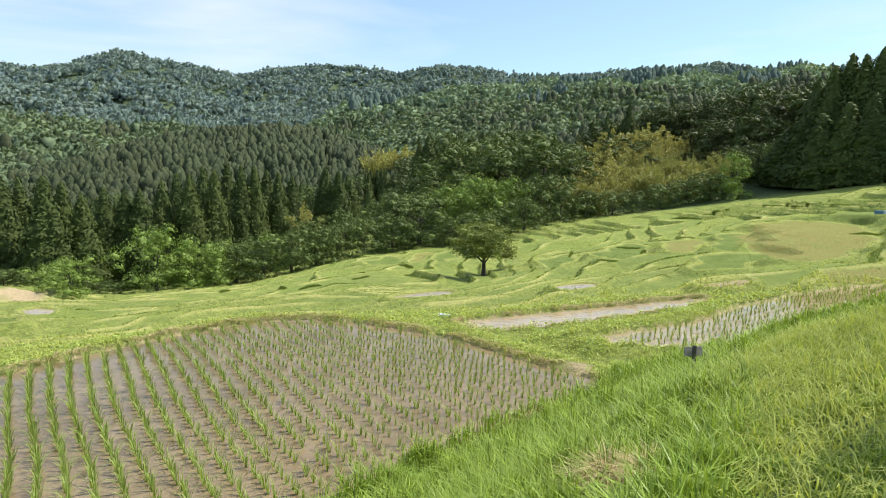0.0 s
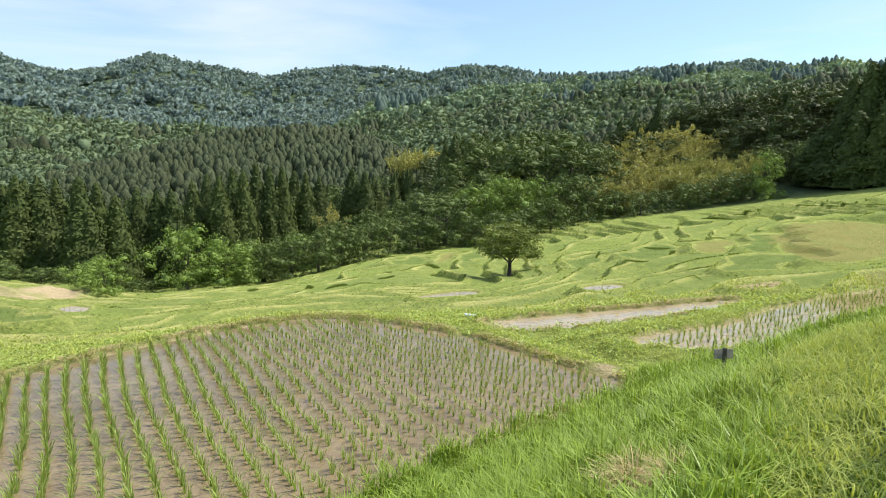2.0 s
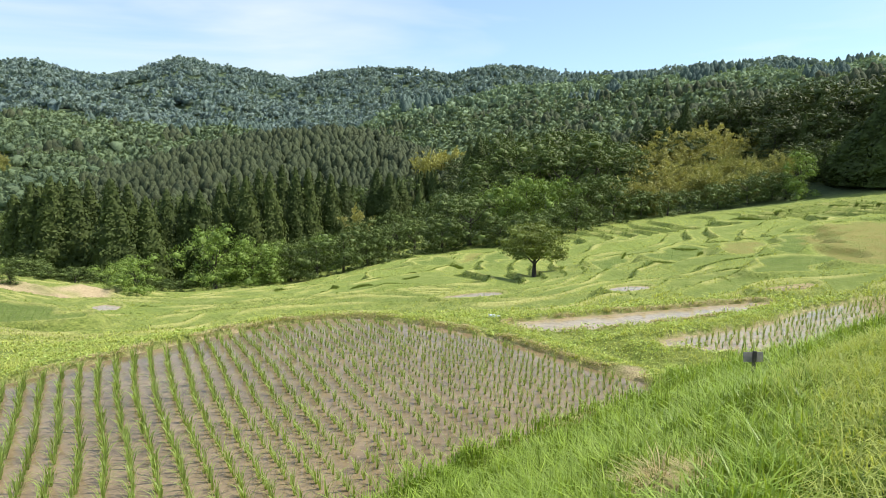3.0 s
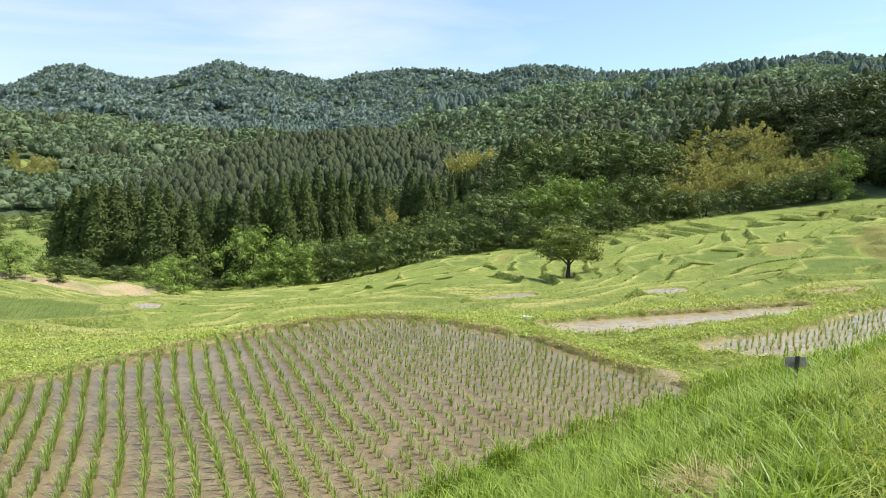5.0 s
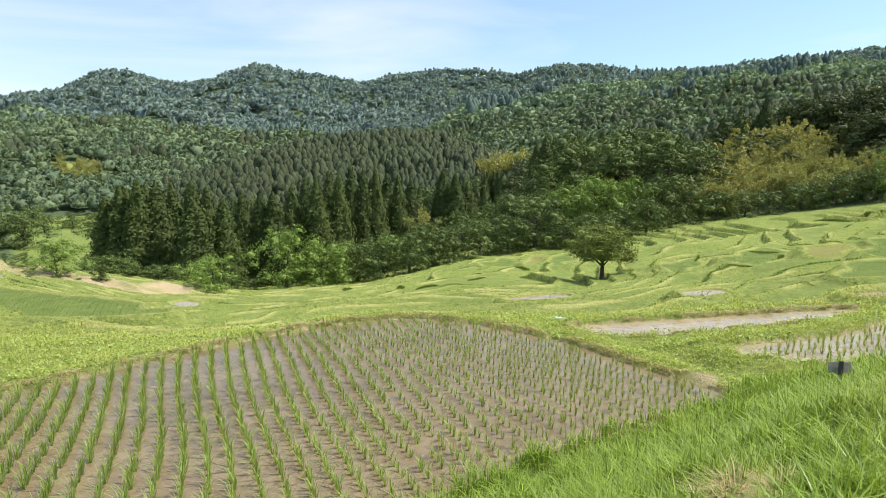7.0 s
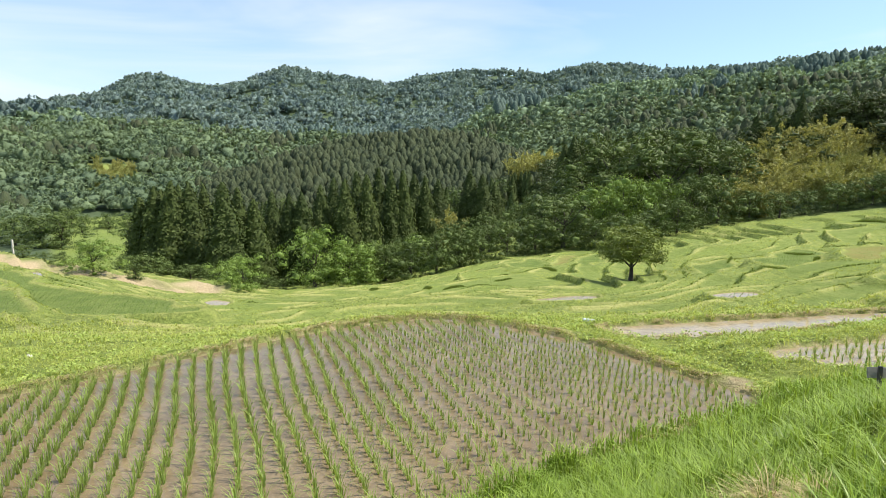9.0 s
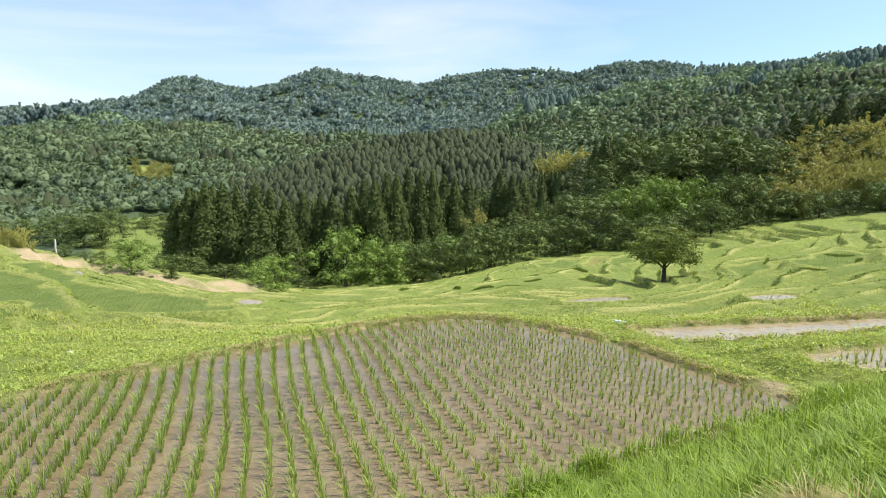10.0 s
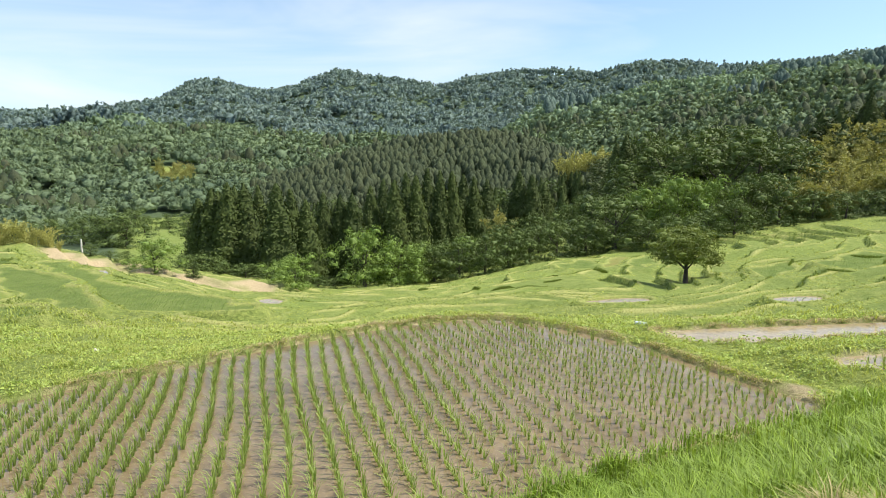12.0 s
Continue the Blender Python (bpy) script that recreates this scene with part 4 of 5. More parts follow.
for k in range(84):
    a = tg.uniform(12.6, 24.4)
    far = math.sqrt(tg.uniform(0, 1))
    crest = np.interp(a, [12.6, 15.4, 18.3, 20.5, 22.9, 24.6], [2.2, 4.9, 4.6, 4.9, 3.2, 1.2])
    r = 124 + 40 * far
    bamboo_spots.append((a, r, min(12.5, max(5.0, rise(a, r, -1.2 + (crest + 1.2) * (far * 0.75 + 0.25) + tg.normal(0, 0.25))))))
for k in range(22):
    bamboo_spots.append((tg.uniform(16.5, 24.6), tg.uniform(123, 138), tg.uniform(5.5, 8.0)))
for k in range(12):
    bamboo_spots.append((tg.uniform(11.2, 15.5), tg.uniform(119, 127), tg.uniform(5.5, 8.5)))
for k, (az, r, tall) in enumerate(bamboo_spots):
    x, y = polar(az, r)
    top = new("bamboo_clump", (PALE_BAMBOO if k < pale_count else BAMBOO)[k % 4])
    s = tall * tg.uniform(0.9, 1.3)
    top.matrix_basis = Matrix.Translation((x, y, float(height(np.array([x]), np.array([y]))[0]) - 0.3)) @ Matrix.Rotation(tg.uniform(0, 6.28), 4, "Z") @ Matrix.Diagonal((s, s, tall, 1))
    tagged(top, "pale yellow bamboo clump at the edge of the wood" if k < pale_count else "feathery yellow-green bamboo clump on the wooded slope", "bamboo", "pale bamboo" if k < pale_count else "bamboo grove")


# the lone tree among the terraces
def lone_tree():
    g = np.random.RandomState(5)
    x, y = polar(3.87, 58.9)
    z = float(height(np.array([x]), np.array([y]))[0])
    top = new("field_tree")
    top.matrix_basis = Matrix.Translation((x, y, z)) @ Matrix.Diagonal((5.0, 5.0, 5.3, 1))
    part("trunk", np_mesh("trunk", *broad_trunk(g, 0.8, 0.038, 8, 0.42, 0.16), M_BARK, True), top, "forked grey-brown trunk")
    part("crown", np_mesh("crown", *broad_crown(g, 64, 110, 0.36, 0.62, 0.021, 1, (0.09, 0.17)), M_FIELD), top, "rounded green crown")
    tagged(top, "lone round-crowned tree standing among the rice terraces", "tree")


lone_tree()

# woods on the hills
def canopy(g, sub, leaves, size):
    """A far crown, about one unit in radius: swelling boughs with a ragged rim of leaf masses."""
    v, f = lumpy(g, sub)
    u = unit(g, leaves)
    u[:, 2] = np.abs(u[:, 2]) * 1.1 - 0.2
    u /= np.linalg.norm(u, axis=1)[:, None]
    w = v[np.argmax(u @ v.T, 1)]
    p = w * g.uniform(0.9, 1.12, (leaves, 1)) + g.normal(0, 0.05, (leaves, 3))
    o = u + g.normal(0, 0.42, u.shape)
    o /= np.linalg.norm(o, axis=1)[:, None]
    t = np.cross(o, unit(g, leaves))
    t /= np.linalg.norm(t, axis=1)[:, None]
    b = np.cross(o, t)
    s = size * g.uniform(0.55, 1.35, (leaves, 1))
    tv = np.stack([p - t * s - b * s * 0.4, p + t * s * 0.9 - b * s * 0.5, p + b * s * 1.1], 1).reshape(-1, 3)
    return joined([(v * 0.84, f), (tv, np.arange(leaves * 3).reshape(-1, 3))])


FAR_BLOBS = [canopy(tg, 1, 120, 0.15) for _ in range(8)]
VALLEY_BLOBS = [canopy(tg, 2, 150, 0.12) for _ in range(8)]
RIDGE_BLOBS = [canopy(tg, 1, 40, 0.24) for _ in range(8)]
MID_BROAD = [(v * np.array([2.1, 2.1, 2.1]) - np.array([0, 0, 0.9]), f) for v, f in (broad_crown(tg, 13, 46, 0.1, 0.42, 0.029, 1, (0.10, 0.2)) for _ in range(8))]


def far_cedar(g, n=40):
    """A far cedar one unit high: a blunt ragged cone."""
    hs = np.array([0.25, 0.48, 0.68, 0.84, 0.94, 1.0])
    rs = np.array([0.25, 0.235, 0.195, 0.135, 0.075, 0.004]) * g.uniform(0.85, 1.1)
    v, f = limb([(0, 0, h) for h in hs], rs, 7)
    ragged = 1 + g.normal(0, 0.16, len(v))
    v = v * np.column_stack([ragged, ragged, np.ones(len(v))]) + g.normal(0, 0.012, v.shape)
    h = g.uniform(0.3, 0.97, n)
    a = g.uniform(0, 6.28, n)
    r = np.interp(h, hs, rs)
    d = np.column_stack([np.cos(a), np.sin(a), np.zeros(n)])
    s = np.column_stack([-np.sin(a), np.cos(a), np.zeros(n)])
    up = np.array([0, 0, 1.0])
    c = d * (r * 0.9)[:, None] + up * h[:, None]
    k = (0.022 + 0.045 * (1 - h))[:, None]
    tv = np.stack([c - s * k + up * k, c + s * k + up * k, c + d * k * 1.3 - up * k * 0.7], 1).reshape(-1, 3)
    return joined([(v, f), (tv, np.arange(n * 3).reshape(-1, 3))])


FAR_CEDARS = [far_cedar(tg, 22) for _ in range(8)]
RIDGE_CEDARS = [far_cedar(tg, 14) for _ in range(8)]
MID_CEDARS = [cedar_crown(tg, 430, 0.22, 0.036, 10, 9) for _ in range(8)]


def visible(az, r, z_top, slack):
    """Whether a tree top rises over the ground in front of it, seen from the stand."""
    el = (z_top - EYE_Z) / r
    best = np.full(len(az), -9.0)
    for k in np.linspace(0.25, 0.97, 30):
        rr = r * k
        x, y = rr * np.sin(az), rr * np.cos(az)
        g = land(x, y) + np.where(rr > 120, slack, 0.0)
        best = np.maximum(best, (g - EYE_Z) / rr)
    return el > best - 0.006


def scatter_ring(r0, r1, a0, a1, spacing):
    """Uneven rows of planting places over a sector."""
    n = int(0.5 * radians(a1 - a0) * (r1 * r1 - r0 * r0) / spacing ** 2)
    r = np.sqrt(tg.uniform(r0 * r0, r1 * r1, n))
    return np.radians(tg.uniform(a0, a1, n)), r


def wood(name, az, r, cedar, size_b, size_c, label, mat_b, mat_c, broads, cedars, lift=0.5):
    """A wood of rounded crowns and pointed cedars at the bearings and distances given."""
    x, y = r * np.sin(az), r * np.cos(az)
    z = height(x, y)
    ok = visible(az, r, z + np.where(cedar, size_c, size_b * 2), size_b * 0.8)
    x, y, z, cedar = x[ok], y[ok], z[ok], cedar[ok]
    kind = tg.randint(0, 8, len(x))
    for is_cedar, shapes, mat, nm in ((False, broads, mat_b, name), (True, cedars, mat_c, "cedar_" + name)):
        parts = []
        for k in range(8):
            m = (kind == k) & (cedar == is_cedar)
            if not m.any():
                continue
            if is_cedar:
                s = size_c * tg.uniform(0.75, 1.2, m.sum())
                parts.append(stamp(shapes[k], np.column_stack([x[m], y[m], z[m] - 0.5]), s * tg.uniform(0.85, 1.2, m.sum()), tg.uniform(0, 6.28, m.sum()), s))
            else:
                s = size_b * tg.uniform(0.55, 1.3, m.sum())
                parts.append(stamp(shapes[k], np.column_stack([x[m], y[m], z[m] + s * 0.6 + size_b * lift]), s, tg.uniform(0, 6.28, m.sum()), s * tg.uniform(0.8, 1.3, m.sum())))
        if parts:
            v, f = joined(parts)
            tagged(new(nm, np_mesh(nm, v, f, mat, True)), label, "woods", kind="stuff")


def share(az, r, seed, scale):
    return wobble(r * np.sin(az) / scale, r * np.cos(az) / scale, seed)


# woods in the far and ridge leaf colours have haze painted into them
a, r = scatter_ring(205, 320, -35, 1, 2.5)
wood("hill_wood", a, r, np.ones(len(a), bool), 2.4, 6.8, "dense dark cedar plantation on a rounded hill", M_FARCEDAR_HAZED, M_FARCEDAR_HAZED, FAR_BLOBS, FAR_CEDARS)
a, r = scatter_ring(136, 250, -4, 29, 7.2)
keep = ~((np.degrees(a) > 12) & (np.degrees(a) < 25) & (r < 160) & (tg.uniform(size=len(a)) < 0.7))
a, r = a[keep], r[keep]
wood("slope_wood", a, r, share(a, r, 61, 40) > 0.35, 4.2, 14, "mixed dark green wood on the slope above the terraces", M_OAK, M_CEDAR, MID_BROAD, MID_CEDARS)
# past bearing 37 these cedars are unseen, added to shade those in view
a, r = scatter_ring(128, 230, 30.5, 52, 7.4)
wood("shaded_wood", a, r, share(a, r, 65, 40) > -0.5, 4.2, 16, "steep dark cedar wood above the terraces", M_OAK, M_CEDAR, MID_BROAD, MID_CEDARS)
a, r = scatter_ring(150, 216, -36, -4, 6.2)
keep = ~((np.degrees(a) > -10.6) & (np.degrees(a) < -6.4) & (r < 174))
a, r = a[keep], r[keep]
wood("dell_wood", a, r, share(a, r, 66, 30) > 0.2, 3.2, 9, "mixed thicket in the dell behind the cedars", M_BROAD, M_CEDAR, MID_BROAD, MID_CEDARS)
a, r = scatter_ring(175, 330, -58, -46.5, 5.2)
wood("valley_wood", a, r, share(a, r, 62, 60) > 0.75, 3.6, 11, "broadleaf wood on the floor of the valley", M_FAR_HAZED, M_FARCEDAR_HAZED, VALLEY_BLOBS, FAR_CEDARS)
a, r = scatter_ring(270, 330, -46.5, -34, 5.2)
wood("valley_wood", a, r, share(a, r, 62, 60) > 0.75, 3.6, 11, "broadleaf wood behind the valley meadow", M_FAR_HAZED, M_FARCEDAR_HAZED, VALLEY_BLOBS, FAR_CEDARS)
a, r = scatter_ring(330, 520, -58, -34, 5.2)
d = np.degrees(a)
keep = ~((d > -43.4) & (d < -39.6) & (r > 346) & (r < 408)) & ~((d > -40) & (d < -36.6) & (r > 334) & (r < 358))
a, r = a[keep], r[keep]
wood("low_hill_wood", a, r, share(a, r, 62, 60) > 0.6, 4.7, 10.5, "broadleaf wood on a low hill across the valley", M_FAR_HAZED, M_FARCEDAR_HAZED, VALLEY_BLOBS, FAR_CEDARS)
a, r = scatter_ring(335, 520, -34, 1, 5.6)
wood("back_wood", a, r, share(a, r, 67, 70) > 0.6, 4.9, 11, "broadleaf wood behind the cedar hill, haze in its leaf colour", M_FAR_HAZED, M_FARCEDAR_HAZED, FAR_BLOBS, FAR_CEDARS)
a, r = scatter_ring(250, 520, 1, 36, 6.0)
wood("middle_wood", a, r, share(a, r, 63, 70) > 0.2, 5.0, 12, "mixed wood filling the valley behind the cedars", M_FAR_HAZED, M_FARCEDAR_HAZED, FAR_BLOBS, FAR_CEDARS)
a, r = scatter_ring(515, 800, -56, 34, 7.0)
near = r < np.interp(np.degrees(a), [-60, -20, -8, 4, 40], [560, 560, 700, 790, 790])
wood("ridge_wood", a[near], r[near], share(a[near], r[near], 64, 90) > 0.35, 4.8, 12, "wooded spurs below the far ridge", M_NEARRIDGE_HAZED, M_RIDGECEDAR_HAZED, RIDGE_BLOBS, RIDGE_CEDARS, 0.2)
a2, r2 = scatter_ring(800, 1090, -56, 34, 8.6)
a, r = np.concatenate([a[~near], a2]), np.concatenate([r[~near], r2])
wood("ridge_wood", a, r, share(a, r, 64, 120) > np.where(np.degrees(a) > -5, 0.35, 1.0), 6.2, 10.5, "distant wooded ridges under the sky", M_RIDGE_HAZED, M_RIDGECEDAR_HAZED, RIDGE_BLOBS, RIDGE_CEDARS, 0.15)


# ---- grass ----
gg = np.random.RandomState(23)


def blades(places, tall, wide, lean, bend=0.5, heading=None):
    """Tapered bent blades, one at each place, as (verts, faces)."""
    n = len(places)
    a = gg.uniform(0, 6.28, n) if heading is None else heading + gg.normal(0, 0.7, n)
    d = np.column_stack([np.cos(a), np.sin(a), np.zeros(n)])
    s = np.column_stack([-np.sin(a), np.cos(a), np.zeros(n)])
    h, w, le = tall[:, None], wide[:, None], lean[:, None]
    up = np.array([0, 0, 1.0])
    mid = places + d * h * le * 0.3 + up * h * 0.62
    tip = places + d * h * le * (0.8 + bend) + up * h * (1.0 - bend * le * 0.6)
    v = np.stack([places - s * w, places + s * w, mid + s * w * 0.8, mid - s * w * 0.8, tip], 1).reshape(-1, 3)
    k = np.arange(n)[:, None] * 5
    f = np.concatenate([k + [0, 1, 2], k + [0, 2, 3], k + [3, 2, 4]])
    return v, f


def spread_over(r0, r1, a0, a1, density, power=1.0):
    n = int(0.5 * radians(a1 - a0) * (r1 * r1 - r0 * r0) * density)
    r = np.sqrt(gg.uniform(r0 * r0, r1 * r1, n))
    az = np.radians(gg.uniform(a0, a1, n))
    return r * np.sin(az), r * np.cos(az)


def bank_side(x, y):
    t = np.array(TOE)
    d, _ = poly_distance(x, y, TOE, False)
    return np.where(y < np.interp(x, t[:, 0], t[:, 1]), d, -d)


def clear_of_water(x, y, gap=0.05):
    """Places outside the flooded paddies and off the bare soil at the paddy's corner."""
    ok = np.hypot((x - 2.72) * 0.8, y - 12.0) > 0.3
    for _, outline, _ in FLOODED:
        d, inside = poly_distance(x, y, outline)
        ok &= ~inside & (d > gap)
    return ok


HAY = [(1.06, 3.74, 0.14), (1.30, 3.62, 0.12)]


def near_grass():
    """Tall lush blades on the bank by the stand."""
    parts = []
    for r0, r1, dens, wide in ((2.2, 5.0, 4400, 0.0052), (5.0, 8.0, 2500, 0.0066), (8.0, 13.0, 850, 0.009), (13.0, 22.0, 150, 0.014)):
        x, y = spread_over(r0, r1, -30 if r0 < 8 else -12, 43, dens)
        side = bank_side(x, y)
        clump = wobble(x / 0.9, y / 0.9, 71)
        ok = (side > -0.15) & (gg.uniform(size=len(x)) < 0.75 + 0.45 * clump) & clear_of_water(x, y, 0.0)
        for hx, hy, hr in HAY:
            ok &= (np.hypot(x - hx * 0.95, y - hy * 0.95) > hr * 1.35) | (gg.uniform(size=len(x)) < 0.12)
        x, y, side, clump = x[ok], y[ok], side[ok], clump[ok]
        mown = smoothstep(23, 31, np.degrees(np.arctan2(x, y))) * smoothstep(2.2, 3.6, side)
        tall = gg.uniform(0.12, 0.42, len(x)) * (0.85 + 0.4 * clump) * (1 - 0.6 * mown)
        z = height(x, y) - 0.02
        parts.append(blades(np.column_stack([x, y, z]), tall, wide * gg.uniform(0.6, 1.4, len(x)), gg.uniform(0.05, 0.85, len(x)) ** 1.2))
    v, f = joined(parts)
    tagged(new("bank_grass", np_mesh("bank_grass", v, f, M_GRASS)), "lush long green grass on the bank", "grass", kind="stuff")


def mown_grass():
    """Pale cut grass lying on the level top of the bank."""
    x, y = spread_over(3.0, 9.5, 20, 43, 1100)
    side = bank_side(x, y)
    ok = gg.uniform(size=len(x)) < smoothstep(22, 30, np.degrees(np.arctan2(x, y))) * smoothstep(2.0, 3.6, side) * (0.8 + 0.4 * wobble(x / 0.8, y / 0.8, 72))
    x, y = x[ok], y[ok]
    c = np.column_stack([x, y, height(x, y) + gg.uniform(0.02, 0.16, len(x))])
    v, f = blades(c, gg.uniform(0.06, 0.15, len(x)), gg.uniform(0.0025, 0.0045, len(x)), gg.uniform(0.8, 2.2, len(x)), 0.2)
    tagged(new("mown_grass", np_mesh("mown_grass", v, f, M_SEDGE)), "pale cut grass lying on top of the bank", "grass", kind="stuff")


def bund_grass():
    """Shorter grass on the earth rims round the paddies and the meadow behind them."""
    parts = []
    for r0, r1, dens, wide, lo, hi in ((8.0, 20.0, 230, 0.008, 0.04, 0.15), (20.0, 30.0, 50, 0.018, 0.06, 0.2)):
        x, y = spread_over(r0, r1, -57, 40, dens)
        ok = (bank_side(x, y) < 0) & clear_of_water(x, y, 0.04)
        x, y = x[ok], y[ok]
        tuft = wobble(x / 1.7, y / 1.7, 73)
        tall = gg.uniform(lo, hi, len(x)) * (1 + 0.6 * tuft)
        parts.append(blades(np.column_stack([x, y, height(x, y) - 0.01]), tall, wide * gg.uniform(0.6, 1.5, len(x)), gg.uniform(0.5, 1.9, len(x))))
    v, f = joined(parts)
    tagged(new("bund_grass", np_mesh("bund_grass", v, f, M_SEDGE)), "short sunlit grass on the earth rims", "grass", kind="stuff")


def low_weeds():
    """Leafy ground cover in patches on the earth rims."""
    x, y = spread_over(8.5, 24.0, -57, 36, 260)
    patch = wobble(x / 2.3, y / 2.3, 77) + 0.6 * wobble(x / 0.7, y / 0.7, 78)
    near_rim = np.zeros(len(x))
    for _, outline, _ in FLOODED:
        d, inside = poly_distance(x, y, outline)
        near_rim = np.maximum(near_rim, 1 - smoothstep(0.6, 2.4, d))
    ok = (bank_side(x, y) < 0) & clear_of_water(x, y, 0.1) & (patch + 0.7 * near_rim > 0.35)
    x, y, patch = x[ok], y[ok], patch[ok]
    c = np.column_stack([x, y, height(x, y) + gg.uniform(0.01, 0.13, len(x)) * np.clip(0.5 + patch, 0.3, 1.5)])
    o = gg.normal(0, 0.5, (len(x), 3)) + np.array([0, 0, 1.0])
    o /= np.linalg.norm(o, axis=1)[:, None]
    v, f = sprays(gg, c, o, 0.036, 0.9)
    tagged(new("low_weeds", np_mesh("low_weeds", v, f, M_WEED)), "low leafy weeds on the rims round the paddies", "weeds", kind="stuff")


def cut_straw():
    """Thin line of mown dry grass along the water's edge."""
    x, y, a = [], [], []
    for _, o, _ in FLOODED[:2]:
        p = np.asarray(o)
        e = np.roll(p, -1, 0) - p
        ln = np.hypot(e[:, 0], e[:, 1])
        for i in range(len(p)):
            n = int(ln[i] * 200)
            t = gg.uniform(0, 1, n)
            out = np.array([-e[i][1], e[i][0]]) / ln[i]
            off = gg.normal(0.12, 0.08, n)
            q = p[i] + e[i] * t[:, None] + out * off[:, None] * (1 if poly_distance(np.array([(p[i] + e[i] / 2 + out * 0.1)[0]]), np.array([(p[i] + e[i] / 2 + out * 0.1)[1]]), p)[1][0] == 0 else -1)
            x.append(q[:, 0]); y.append(q[:, 1]); a.append(np.full(n, math.atan2(e[i][1], e[i][0])))
    x, y, a = np.concatenate(x), np.concatenate(y), np.concatenate(a)
    ok = clear_of_water(x, y, 0.0) & (bank_side(x, y) < 0.1) & (wobble(x / 2.0, y / 2.0, 79) > -0.35)
    x, y, a = x[ok], y[ok], a[ok]
    v, f = blades(np.column_stack([x, y, height(x, y) + 0.01]), gg.uniform(0.04, 0.10, len(x)), np.full(len(x), 0.006), gg.uniform(1.4, 2.6, len(x)), 0.3, a)
    tagged(new("cut_straw", np_mesh("cut_straw", v, f, M_DRY)), "dry mown grass along the edge of the paddies", "straw", kind="stuff")


def tuft_template(g, n=6):
    """A coarse tuft one unit high."""
    vs, fs = [], []
    for i in range(n):
        a, le, h = g.uniform(0, 6.28), g.uniform(0.1, 0.7), g.uniform(0.6, 1.0)
        o = np.array([math.cos(a), math.sin(a), 0]) * g.uniform(0, 0.35)
        s = np.array([-math.sin(a), math.cos(a), 0]) * 0.12
        k = len(vs)
        vs += [o - s, o + s, o + np.array([math.cos(a) * le, math.sin(a) * le, h])]
        fs.append([k, k + 1, k + 2])
    return np.array(vs), np.array(fs)


TUFTS = [tuft_template(gg) for _ in range(6)]


def slope_grass():
    """Rough tufts, thick on the terrace banks and thin elsewhere."""
    parts = {False: [], True: []}
    for r0, r1, dens, lo, hi in ((22, 45, 44.0, 0.07, 0.19), (45, 75, 20.0, 0.09, 0.23), (75, 112, 7.0, 0.12, 0.3)):
        x, y = spread_over(r0, r1, -57, 40, dens)
        z, planted, soil, wd, ochre, mown, riser = ground_height(x, y)
        ok = (planted < 0.3) & (soil < 0.3) & (ochre < 0.3) & (gg.uniform(size=len(x)) < 0.3 + 0.7 * riser + 0.3 * wobble(x / 4, y / 4, 75) * smoothstep(45, 22, np.hypot(x, y)))
        ok &= bank_side(x, y) < 0
        for k, lv, o in FLATS:
            if k == "water":
                ok &= ~poly_distance(x, y, o)[1]
        ok &= clear_of_water(x, y)
        x, y, z, riser = x[ok], y[ok], z[ok], riser[ok]
        kind = gg.randint(0, 6, len(x))
        for k in range(6):
            for steep in (False, True):
                m = (kind == k) & ((riser > 0.35) == steep)
                s = gg.uniform(lo, hi, m.sum()) * (0.6 + 0.5 * riser[m])
                parts[steep].append(stamp(TUFTS[k], np.column_stack([x[m], y[m], z[m] - 0.02]), s * 1.3, gg.uniform(0, 6.28, m.sum()), s))
    for steep, mat, label in ((False, M_SEDGE, "thin pale grass on the terraces"), (True, M_BANK, "rough grass on the terrace banks, darkened for their shade")):
        v, f = joined(parts[steep])
        tagged(new("slope_grass", np_mesh("slope_grass", v, f, mat)), label, "grass", kind="stuff")


# Steep terrace banks under long grass: bearings of their ends, distance, height of the grass
BANKS = [(10.2, 11.9, 63, 0.55), (11.7, 12.1, 60, 0.7), (14.1, 16.3, 51, 0.4), (15.8, 18.1, 62, 0.5), (18.0, 18.5, 58, 0.7), (25.8, 26.8, 52, 0.5), (33.6, 35.9, 63, 0.5), (-16.2, -14.4, 61, 0.7), (-12.0, -7.2, 69, 0.75), (-13.5, -11.2, 60, 0.6),
         (-4.1, -2.7, 73, 0.7), (-8.6, -6.8, 64, 0.5), (20.4, 22.9, 98, 0.8), (22.6, 25.1, 101, 0.75), (25.6, 27.5, 84, 0.6), (27.4, 29.6, 100, 0.8), (29.5, 31.6, 96, 0.8), (32.2, 34.2, 92, 0.75), (19.3, 20.9, 36.5, 0.25), (-20.4, -18.6, 66, 0.6)]


